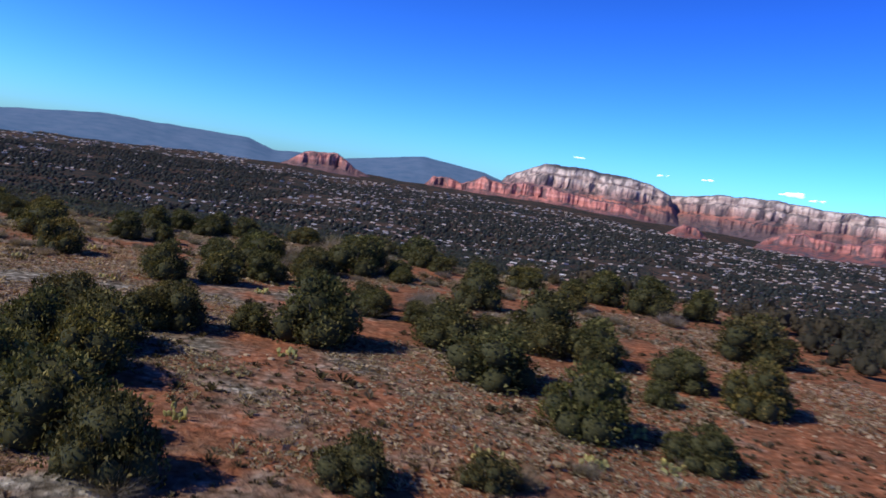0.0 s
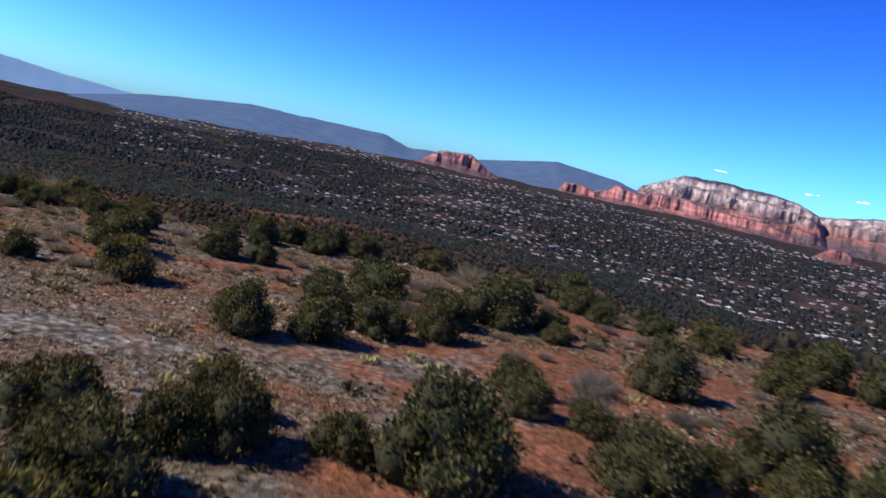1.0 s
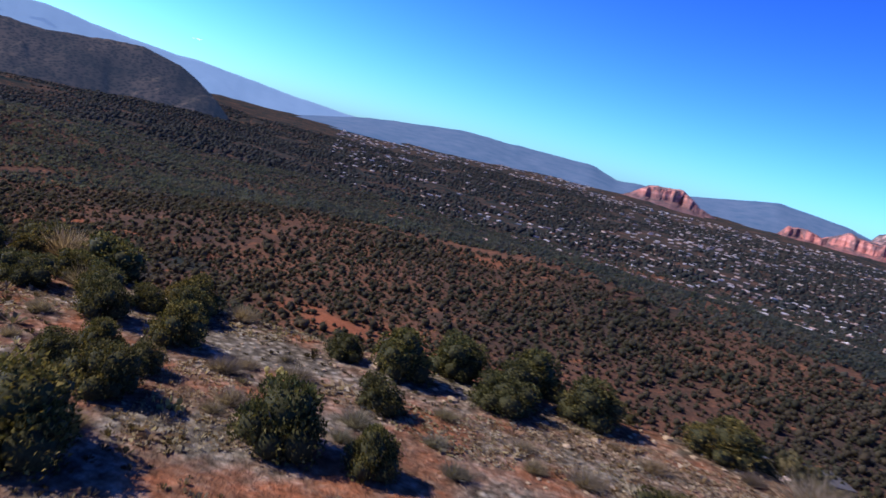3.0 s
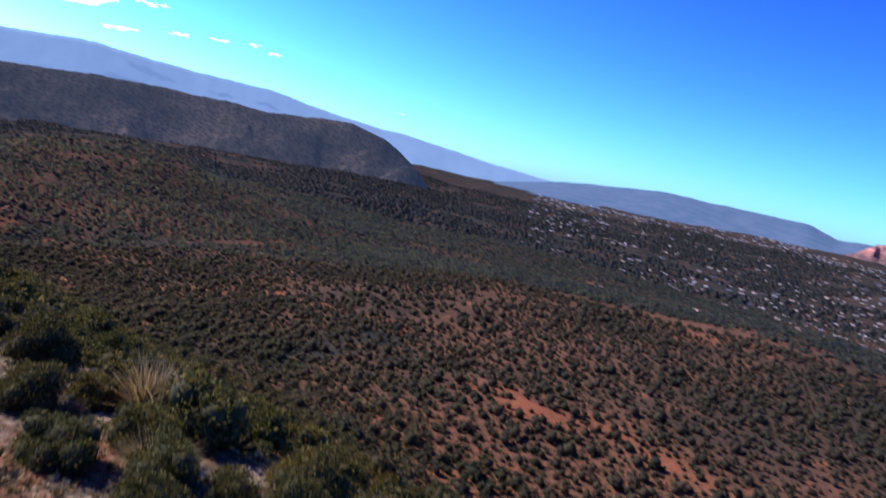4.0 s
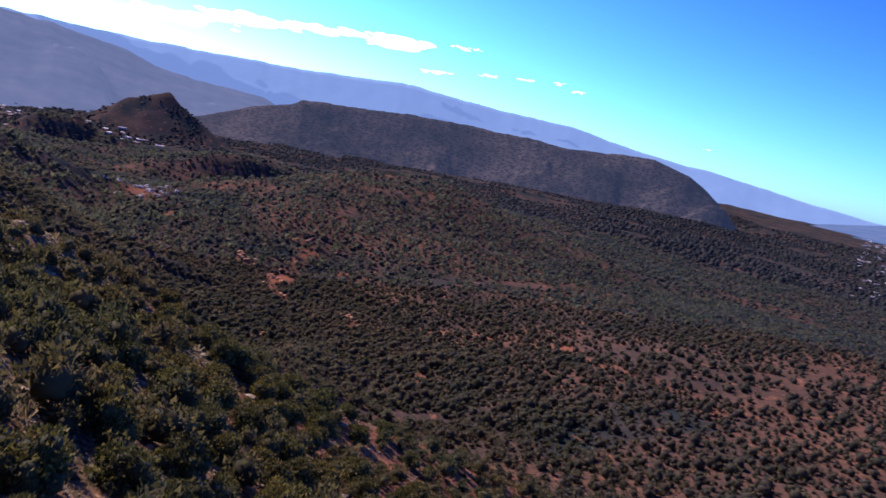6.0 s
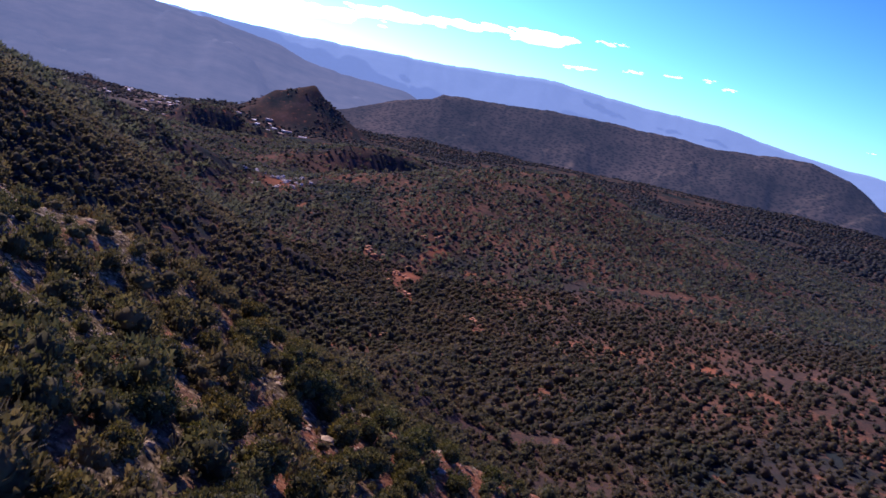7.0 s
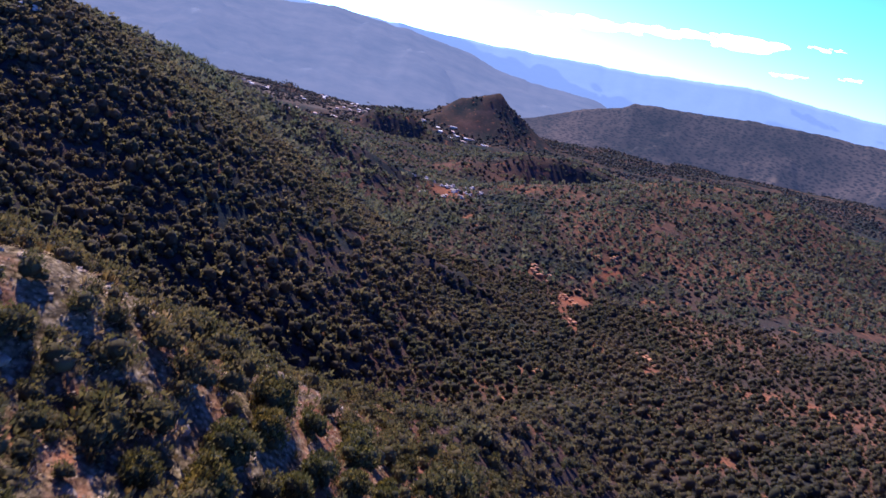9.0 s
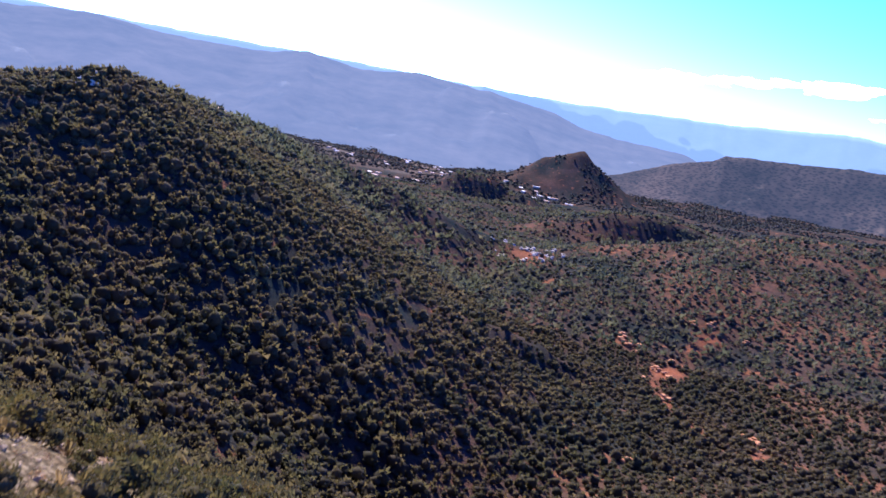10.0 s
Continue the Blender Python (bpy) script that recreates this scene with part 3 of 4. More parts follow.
def lobes_of(rng, count):
    """Crown lobes for a bush one unit wide: centres and radii."""
    a = rng.random(count) * 6.283
    r = 0.34 * np.sqrt(rng.random(count))
    c = np.stack([np.cos(a) * r, np.sin(a) * r, 0.16 + 0.46 * rng.random(count) * (1 - 1.1 * r)], -1)
    rad = 0.12 + 0.10 * rng.random(count)
    c[0], rad[0] = (0, 0, 0.34), 0.29
    skirt = count // 3  # low lobes that reach the ground
    b = np.arange(skirt) * 6.283 / skirt + rng.random(skirt) * 0.8
    c[1 : skirt + 1] = np.stack([np.cos(b) * 0.27, np.sin(b) * 0.27, np.full(skirt, 0.15)], -1)
    rad[1 : skirt + 1] = 0.16 + 0.06 * rng.random(skirt)
    return c, rad


def tufts(rng, count, lobes, size):
    """Small pointed sprays of leaves on the lobes."""
    c, rad = lobes
    pick = rng.choice(len(rad), count, p=rad**2 / (rad**2).sum())
    n = unit_ball(count, rng)
    n[:, 2] = np.where(n[:, 2] < -0.55, -n[:, 2], n[:, 2])
    at = c[pick] + n * (rad[pick] * rng.uniform(0.80, 1.12, count))[:, None]
    side = np.cross(n, unit_ball(count, rng))
    side /= np.linalg.norm(side, axis=1)[:, None] + 1e-9
    up = n * 0.7 + unit_ball(count, rng) * 0.6 + (0, 0, 0.35)
    up /= np.linalg.norm(up, axis=1)[:, None]
    k = (size * rng.uniform(0.6, 1.5, count))[:, None]
    v = np.stack([at - side * k * 0.75, at + side * k * 0.75, at + up * k * 1.6], 1).reshape(-1, 3)
    return v, np.arange(len(v)).reshape(-1, 3)


def trunk_arrays(rng, limbs=4):
    """A short forked trunk with tapering limbs, for a bush one unit wide."""
    verts, faces = [], []

    def tube(points, radii):
        base = len(verts)
        for p, r in zip(points, radii):
            for k in range(6):
                verts.append((p[0] + r * math.cos(k * 1.047), p[1] + r * math.sin(k * 1.047), p[2]))
        for ring in range(len(points) - 1):
            for k in range(6):
                a, b = base + ring * 6 + k, base + ring * 6 + (k + 1) % 6
                faces.append((a, b, b + 6, a + 6))

    tube([(0, 0, -0.06), (0.01, 0, 0.08), (0.0, 0.01, 0.2)], [0.05, 0.038, 0.03])
    for k in range(limbs):
        a = k * 6.283 / limbs + rng.random()
        ex, ey = math.cos(a) * 0.26, math.sin(a) * 0.26
        tube([(0, 0, 0.06), (ex * 0.5, ey * 0.5, 0.2), (ex, ey, 0.42)], [0.03, 0.02, 0.006])
    return np.array(verts), np.array(faces)


def juniper(seed, leaves, size):
    rng = np.random.default_rng(seed)
    lobes = lobes_of(rng, 15)
    tree = tagged(new("juniper"), "round dark green juniper growing on red soil", "tree", "junipers on the mesa")
    v, f = trunk_arrays(rng)
    part("trunk", mesh_of("trunk", v, f, BARK, True), tree)
    v, f = tufts(rng, leaves, lobes, size)
    part("crown", mesh_of("crown", v, f, JUNIPER), tree)
    # solid lumps in the shade-dark core colour fill the lobes
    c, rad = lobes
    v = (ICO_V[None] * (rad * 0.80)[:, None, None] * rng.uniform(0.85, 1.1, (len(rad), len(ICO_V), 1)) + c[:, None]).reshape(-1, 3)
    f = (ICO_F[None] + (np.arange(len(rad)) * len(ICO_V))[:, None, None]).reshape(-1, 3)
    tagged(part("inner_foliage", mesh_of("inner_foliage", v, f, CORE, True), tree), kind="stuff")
    return tree


# where the large junipers of the mesa stand: x, y, width
WEST = [
    (-64.1, 109.0, 3.5), (-76.6, 110.0, 3.9), (-80.8, 125.5, 4.5), (-91.3, 122.5, 4.5), (-60.3, 107.8, 3.2), (-70.4, 106.7, 3.1), (-69.7, 109.7, 2.8), (-57.0, 113.0, 4.0), (-39.5, 99.2, 4.8), (-52.0, 106.0, 3.6),
    (-64.1, 105.1, 3.4), (-57.5, 109.4, 2.9), (-57.3, 105.1, 3.6), 
    (-55.3, 110.7, 3.2), (-52.3, 97.9, 2.7), (-52.2, 100.8, 2.7), (-49.2, 100.9, 2.3), (-48.1, 96.7, 4.2),
    (-47.0, 79.0, 3.0), (-45.6, 115.6, 2.6), (-45.3, 89.3, 5.8), (-41.7, 116.0, 4.5), (-39.9, 121.0, 4.4),
]
SLOPE_SIDE = [
    (-39.4, 109.2, 2.8), (-38.1, 79.3, 4.9), (-35.4, 101.3, 3.0), (-35.2, 120.0, 4.3), (-34.9, 124.0, 5.2),
    (-34.8, 117.4, 4.2), (-30.0, 121.2, 5.0), (-25.9, 92.5, 4.4), (-24.9, 72.2, 4.6), (-23.1, 50.4, 4.5), (-23.0, 98.6, 5.0),
    (-22.8, 108.6, 3.6), (-22.1, 81.3, 4.9), (-21.4, 124.1, 5.0), (-21.0, 41.7, 4.1), (-20.9, 92.6, 6.2),
]
CENTRE = [
    (-20.8, 75.1, 5.2), (-20.7, 60.3, 2.3), (-19.4, 46.3, 4.8), (-19.3, 52.7, 3.3), (-18.5, 85.1, 3.5), (-17.9, 40.8, 4.2),
    (-17.9, 57.9, 2.2), (-17.6, 54.0, 3.7), (-17.5, 80.6, 4.7), (-14.0, 89.6, 5.1), (-13.6, 84.0, 4.2), (-15.2, 31.4, 5.2),
    (-12.8, 56.7, 2.9), (-10.7, 108.4, 4.0), (-10.3, 94.0, 6.4), (-9.4, 101.1, 5.7), (-8.3, 55.9, 5.8),
]
MIDDLE = [
    (-11.4, 28.6, 3.8), (-18.6, 34.0, 4.2),
    (-6.4, 74.4, 3.4), (-5.2, 70.1, 3.5), (-5.0, 97.7, 3.8), (-4.4, 93.5, 3.0), (-3.8, 120.8, 5.9), (-2.5, 115.4, 5.3),
    (-2.2, 31.3, 3.6), (-1.2, 69.4, 3.3), (0.1, 111.9, 3.8), (1.1, 61.4, 5.5), (3.4, 33.3, 2.8), (4.4, 83.8, 6.0),
    (4.5, 52.0, 6.8), (5.2, 64.7, 3.8), (6.1, 110.6, 4.4), (9.3, 64.7, 4.2), (9.5, 43.7, 5.7),
]
EAST = [
    (9.6, 68.6, 6.7), (11.9, 109.3, 5.5), (13.6, 63.9, 5.1), (15.4, 41.2, 3.9), (16.0, 96.2, 4.9), (16.4, 54.4, 2.5),
    (18.2, 106.8, 3.8), (19.6, 60.1, 5.0), (22.1, 105.5, 6.2), (23.5, 54.6, 5.5), (27.4, 102.2, 6.7), (31.7, 75.7, 7.8),
    (35.0, 105.5, 5.5),
]
SPINE = np.array([(0, 0), (-15, 50), (-35, 90), (-70, 122), (-110, 145), (-175, 165)], float)


def off_spine(x, y):
    best = np.full(np.shape(x), 1e9)
    for a, b in zip(SPINE, SPINE[1:]):
        s = np.clip(((x - a[0]) * (b - a)[0] + (y - a[1]) * (b - a)[1]) / ((b - a) @ (b - a)), 0, 1)
        best = np.minimum(best, np.hypot(x - a[0] - s * (b - a)[0], y - a[1] - s * (b - a)[1]))
    return best


JUNIPERS = [juniper(100 + k, 5200, 0.019) for k in range(6)] + [juniper(110 + k, 1900, 0.031) for k in range(6)]
stand = []
LISTED = WEST + SLOPE_SIDE + CENTRE + MIDDLE + EAST
for x, y, w in LISTED:
    stand.append((x, y + 0.25 * w, w * (1.3 if x < -8 and y < 62 else 1.1)))


def scatter(x0, x1, y0, y1, gap, rng):
    """A loose grid of places."""
    x, y = np.meshgrid(np.arange(x0, x1, gap), np.arange(y0, y1, gap), indexing="ij")
    x, y = x.ravel(), y.ravel()
    return x + rng.uniform(-0.48, 0.48, x.size) * gap, y + rng.uniform(-0.48, 0.48, x.size) * gap


def bearing(x, y):
    return np.degrees(np.arctan2(-x, y))


px, py = scatter(-260, 90, -10, 230, 4.6, RNG)
nose = (px < -112) & (px > -215) & (py > rim(px) - 6) & (py < rim(px) + 45)
keep = (off_spine(px, py) < 88) & (fractal(px, py * 0.45, 18, 3, 2) + 0.06 * (py > rim(px)) + 0.22 * nose > 0.47)
keep &= along_nose(px, py) * field(px, py, 5, 81) < 0.32
keep &= ~((px > -62) & (px < 40) & (py > 25) & (py < 122))
for x, y, near in sorted(zip(px[keep], py[keep], off_spine(px, py)[keep]), key=lambda p: p[2]):
    if len(stand) < 300 and all((x - a) ** 2 + (y - b) ** 2 > (0.4 * (4 + c)) ** 2 for a, b, c in stand):
        stand.append((x, y, RNG.uniform(2.4, 5.2)))
standing = np.array(stand)
used = [False] * 12
listed = len(LISTED)
for n, (x, y, w) in enumerate(stand):
    k = n % 6 + (0 if n < listed else 6)
    spot = pose(x, y, float(height(x, y)) - 0.03 * w, 0, 0, RNG.uniform(0, 360))
    tree = copy_thing(JUNIPERS[k], spot) if used[k] else JUNIPERS[k]
    tree.matrix_basis = spot @ Matrix.Diagonal((w, w * RNG.uniform(0.88, 1.08), w * RNG.uniform(0.78, 1.08), 1))
    used[k] = True


# ---------------------------------------------------------------- woods
def merged(places, sizes, templates, rng, tall=1.0):
    """Many plants in one mesh: each a turned and scaled template."""
    vs, fs, base = [], [], 0
    kind = rng.integers(0, len(templates), len(places))
    for k, (tv, tf) in enumerate(templates):
        mine = np.flatnonzero(kind == k)
        if not len(mine):
            continue
        a = rng.uniform(0, 6.283, len(mine))
        c, s = np.cos(a)[:, None], np.sin(a)[:, None]
        w = sizes[mine][:, None]
        x = (tv[None, :, 0] * c - tv[None, :, 1] * s) * w + places[mine, 0:1]
        y = (tv[None, :, 0] * s + tv[None, :, 1] * c) * w + places[mine, 1:2]
        z = tv[None, :, 2] * w * rng.uniform(0.8, 1.25, len(mine))[:, None] * tall + places[mine, 2:3]
        vs.append(np.stack([x, y, z], -1).reshape(-1, 3))
        fs.append((tf[None] + (base + np.arange(len(mine)) * len(tv))[:, None, None]).reshape(-1, tf.shape[1]))
        base += len(mine) * len(tv)
    return np.concatenate(vs), np.concatenate(fs)


def clumpy(seed, leaves, size, solid=2, mass=0.36):
    """A crown for trees further off: sprays round a few rounded masses."""
    rng = np.random.default_rng(seed)
    lobes = lobes_of(rng, 8)
    v, tri = tufts(rng, leaves, lobes, size)
    for k in range(solid):
        a, r = rng.uniform(0, 6.283), (0.0, 0.2, 0.24)[k]
        core = ICO_V * np.array((mass, mass, 0.9 * mass)) * (1 - 0.22 * k) * rng.uniform(0.75, 1.15, (len(ICO_V), 1)) + (math.cos(a) * r, math.sin(a) * r, 0.31 - 0.05 * k)
        tri = np.concatenate([tri, DOME_F + len(v)])
        v = np.concatenate([v, core])
    return v, tri


def loose(seed, leaves):
    """A far crown: a few broad sprays over a low dome."""
    rng = np.random.default_rng(seed)
    return tufts(rng, leaves, lobes_of(rng, 4), 0.30)


def lump(seed):
    """A small solid far crown."""
    rng = np.random.default_rng(seed)
    return ICO_V * (0.46, 0.46, 0.42) * rng.uniform(0.65, 1.2, (len(ICO_V), 1)) + (0, 0, 0.3), DOME_F


def canopy(x, y, size, share):
    """True where woods stand: nearly everywhere, with ragged gaps along lines down the slope."""
    gaps = 0.6 * fractal(x, y * 0.5, size, 3, 8) + 0.4 * field(x, y, size / 5, 4)
    d = y - rim(x)
    nose = (x > -235) & (x < -108) & (d > -12) & (d < 62)
    strips = (field(x, y, 3.3, 95) < 0.28) | (along_nose(x, y) * field(x, y, 5, 81) > 0.28)
    return (gaps > share) & (field(x, y, 2.7, 93) > 0.60 * open_ground(x, y)) & (clearing(x, y) < 0.55 + 0.5 * field(x, y, 3.0, 64)) & ~(nose & strips)


px, py = scatter(-660, 320, -40, 470, 3.0, RNG)
qx, qy = scatter(-220, -112, 112, 172, 3.3, RNG)
wx, wy = scatter(-680, -235, -40, 345, 3.3, RNG)  # the long slope and its foot are thickly wooded
px, py = np.concatenate([px, qx, wx]), np.concatenate([py, qy, wy])
near = off_spine(px, py)
inside = (near < 320) & (bearing(px + 50, py - 60) < 128) & (bearing(px + 20, py - 20) > -48)
inside &= canopy(px, py, 40, np.where(py - rim(px) < 140, 0.16, 0.22)) & ~((px > -64) & (px < 42) & (py > 20) & (py < 122))
px, py = px[inside], py[inside]
clear = np.ones(len(px), bool)
for x, y, w in stand:
    clear &= (px - x) ** 2 + (py - y) ** 2 > (0.45 * (w + 2.0)) ** 2
px, py = px[clear], py[clear]
spots = np.stack([px, py, height(px, py) - 0.15], -1)
size = np.minimum(1.3 + RNG.gamma(2.0, 0.70, len(px)), 5.2) * (0.75 + 0.5 * fractal(px, py, 60, 2, 14)) * np.where(py - rim(px) > 140, 0.93, 1.08)
off = off_spine(px, py)
close, fine = off < 62, (off >= 62) & (off < 115)
v, f = merged(spots[close], size[close], [clumpy(40 + k, 210, 0.052, 2, 0.27) for k in range(6)], RNG)
tagged(new("woodland", mesh_of("woodland", v, f, NEAR_WOODS, True)), "dense juniper woodland on the stony slopes", "trees", kind="stuff")
v, f = merged(spots[fine], size[fine], [clumpy(45 + k, 60, 0.080, 2, 0.30) for k in range(6)], RNG)
tagged(new("woodland", mesh_of("woodland", v, f, WOODS, True)), "juniper woodland lower down the stony slopes", "trees", kind="stuff")
fine = off >= 115
v, f = merged(spots[fine], size[fine], [clumpy(50 + k, 20, 0.115, 1) for k in range(6)], RNG)
tagged(new("woodland", mesh_of("woodland", v, f, WOODS, True)), "juniper woodland on the red valley floor", "trees", kind="stuff")

px, py = scatter(-900, 600, -40, 700, 3.8, RNG)
near = off_spine(px, py)
inside = (near >= 320) & (near < 560) & (bearing(px + 100, py - 100) < 112) & (bearing(px, py) > -32) & canopy(px, py, 70, np.where(py - rim(px) < 170, 0.12, 0.25))
px, py = px[inside], py[inside]
spots = np.stack([px, py, height(px, py) - 0.25], -1)
v, f = merged(spots, RNG.uniform(1.7, 3.9, len(px)) * np.where(py - rim(px) < 170, 1.2, 1.0), [loose(80 + k, 12) for k in range(4)] + [lump(85 + k) for k in range(3)], RNG)
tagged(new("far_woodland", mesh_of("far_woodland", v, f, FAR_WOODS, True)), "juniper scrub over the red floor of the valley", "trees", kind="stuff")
px, py = scatter(-1700, 1000, 40, 1400, 5.7, RNG)
near = off_spine(px, py)
inside = (near >= 560) & (near < 1000) & (bearing(px + 100, py - 100) < 112) & (bearing(px, py) > -32)
inside &= canopy(px, py, 70, 0.25) & (fractal(px, py, 11, 2, 77) > 0.28 + 0.06 * (bearing(px, py - 100) > 45))
px, py = px[inside], py[inside]
spots = np.stack([px, py, height(px, py) - 0.25], -1)
v, f = merged(spots, RNG.uniform(2.3, 5.0, len(px)), [loose(60 + k, 10) for k in range(5)] + [lump(70 + k) for k in range(4)], RNG)
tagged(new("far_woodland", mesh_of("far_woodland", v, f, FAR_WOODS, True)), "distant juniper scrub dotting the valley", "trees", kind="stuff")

SPIKE_V = np.array([(0.5, 0, 0.1), (0, 0.5, 0.1), (-0.5, 0, 0.1), (0, -0.5, 0.1), (0.28, 0.28, 0.5), (-0.28, 0.24, 0.52), (-0.24, -0.28, 0.5), (0.26, -0.26, 0.48)])
SPIKE_F = np.array([(0, 1, 4), (1, 5, 4), (1, 2, 5), (2, 6, 5), (2, 3, 6), (3, 7, 6), (3, 0, 7), (0, 4, 7), (4, 5, 6), (4, 6, 7)])
px, py = scatter(-2100, 1500, 600, 2600, 11.5, RNG)
inside = (off_spine(px, py) >= 1000) & (np.hypot(px, py) < 2700) & (bearing(px, py) > -33) & (bearing(px, py) < 47) & (fractal(px, py, 120, 4, 9) > 0.40)
px, py = px[inside], py[inside]
spots = np.stack([px, py, height(px, py) - 0.3], -1)
qx, qy = scatter(-2300, -500, -300, 1700, 9.0, RNG)
side, reach = bearing(qx, qy - 60), off_spine(qx, qy)
inside = (reach >= 990) & (reach < 1950) & (side > 31) & (side < 114) & (fractal(qx, qy, 90, 4, 9) > 0.37 + 0.08 * (qx < -1300)) & (np.hypot(qx + 1478, qy - 392) > 25)
qx, qy = qx[inside], qy[inside]
spots = np.concatenate([spots, np.stack([qx, qy, height(qx, qy) - 0.3], -1)])
broad = np.concatenate([RNG.uniform(4.0, 9.0, len(px)), RNG.uniform(3.0, 6.0, len(qx))])
v, f = merged(spots, broad, [(SPIKE_V * RNG.uniform(0.75, 1.2, (8, 1)), SPIKE_F) for k in range(6)], RNG)
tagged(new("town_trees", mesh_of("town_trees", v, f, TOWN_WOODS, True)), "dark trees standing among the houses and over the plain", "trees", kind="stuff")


# ---------------------------------------------------------------- town
def box_arrays(x0, x1, y0, y1, z0, z1):
    v = np.array([(x, y, z) for x in (x0, x1) for y in (y0, y1) for z in (z0, z1)], float)
    return v, np.array([(0, 1, 3, 2), (4, 6, 7, 5), (0, 4, 5, 1), (2, 3, 7, 6), (0, 2, 6, 4), (1, 5, 7, 3)])


def joined(pieces):
    vs, fs, base = [], [], 0
    for v, f in pieces:
        vs.append(v)
        fs.append(f + base)
        base += len(v)
    return np.concatenate(vs), np.concatenate(fs)


def gable(x0, x1, y0, y1, z0, z1):
    """A roof with a ridge along x and eaves that stand out, 0.2 m thick."""
    m = (y0 + y1) / 2
    v = [(x, y, z) for x in (x0, x1) for y, z in ((y0, z0), (m, z1), (y1, z0), (y1, z0 - 0.2), (m, z1 - 0.25), (y0, z0 - 0.2))]
    f = [(0, 6, 7, 1), (1, 7, 8, 2), (2, 8, 9, 3), (3, 9, 10, 4), (4, 10, 11, 5), (5, 11, 6, 0), (0, 1, 4, 5), (1, 2, 3, 4), (6, 11, 10, 7), (7, 10, 9, 8)]
    return np.array(v, float), np.array(f)


def house(kind, roof_mat, label):
    """A one-storey house with a lower wing."""
    h = tagged(new("house"), label, "house", "houses of the town")
    wide, deep = ((12, 8), (10, 8), (15, 7))[kind]
    wall = joined([box_arrays(-wide / 2, wide / 2, -deep / 2, deep / 2, -3, 3.2), box_arrays(wide / 2 - 5, wide / 2, deep / 2 - 0.01, deep / 2 + 5, -3, 2.8)])
    part("wall", mesh_of("wall", *wall, WALL), h)
    if kind == 1:
        part("roof", mesh_of("roof", *box_arrays(-wide / 2 - 0.3, wide / 2 + 0.3, -deep / 2 - 0.3, deep / 2 + 0.3, 3.2, 3.6), roof_mat), h)
    else:
        part("roof", mesh_of("roof", *gable(-wide / 2 - 0.6, wide / 2 + 0.6, -deep / 2 - 0.6, deep / 2 + 0.6, 3.2, 5.0), roof_mat), h)
    part("wing_roof", mesh_of("wing_roof", *box_arrays(wide / 2 - 5.2, wide / 2 + 0.2, deep / 2 + 0.6, deep / 2 + 5.3, 2.8, 3.1), roof_mat), h)
    pane = mesh_of("window", *box_arrays(-0.9, 0.9, -0.04, 0.04, 0, 1.3), GLASS)
    for x in (-wide * 0.32, 0.0, wide * 0.3):
        part("window", pane, h).matrix_basis = pose(x, -deep / 2 - 0.02, 1.0)
    part("window", pane, h).matrix_basis = pose(-wide / 2 - 0.02, 0.5, 1.0, 0, 0, 90)
    part("door", mesh_of("door", *box_arrays(-0.5, 0.5, -0.05, 0.05, 0, 2.1), ROOF_TAN), h).matrix_basis = pose(wide * 0.15, -deep / 2 - 0.02, 0.05)
    return h


HOUSES = [house(0, ROOF_PALE, "pale stucco house with a bright gabled roof"), house(1, ROOF_PALE, "flat-roofed pale stucco house among junipers"),
          house(2, ROOF_TAN, "long stucco house with a brown tiled roof"), house(0, ROOF_TAN, "stucco house with a reddish gabled roof")]
rng = np.random.default_rng(21)
homes = [(-216, 598), (-286, 596)]
street = 640.0
while street < 4300:  # rows of lots along winding streets
    x = -street * 0.62
    while x < min(street * 0.66, 1900):
        y = street + 60 * (field(x, street, 260, 35) - 0.5) + rng.normal() * 14
        r, side = math.hypot(x, y), math.degrees(math.atan2(-x, y))
        settled = field(x, y, 200 + 0.1 * r, 33) * 0.55 + 0.45 * field(x, y, 55, 34)
        far_end = 4200 if side > 14 else 2900
        if settled > 0.31 - 0.13 * (side < 10) + 0.14 * (r < 850) + 0.04 * (side > 13) and (side < 17 or r > 1130 + 14 * (side - 17)) and r < far_end and side < 32:
            homes.append((x, y))
        x += rng.uniform(11, 19) + rng.exponential(6) * (1 + street / 2200)
    street += 20 + 0.015 * street + rng.uniform(0, 16)
for n in range(85):
    x, y = -1230 - rng.exponential(560), 60 + 330 * rng.random()
    if math.hypot(x + 1478, y - 386) > 190:
        homes.append((x, y))
homes += [(-522, 50), (-531, 53), (-1263, -8), (-1555, 314), (-1657, 339), (-2212, 1137), (-1270, 5), (-1680, 350), (-1590, 300)]
for x, y in [(-1300, 300), (-1355, 291), (-1377, 321), (-1420, 240), (-2052, 152), (-1697, -44), (-1765, 109), (-2091, 138), (-1650, 1)]:  # farms of the far valley
    homes += [(x + rng.normal() * 18, y + rng.normal() * 14) for _ in range(3)]
homes.sort(key=lambda p: math.hypot(p[0] + 60, p[1] - 100))
placed = [False] * 4
rest_v, rest_f, rest_m, base = [], [], [], 0
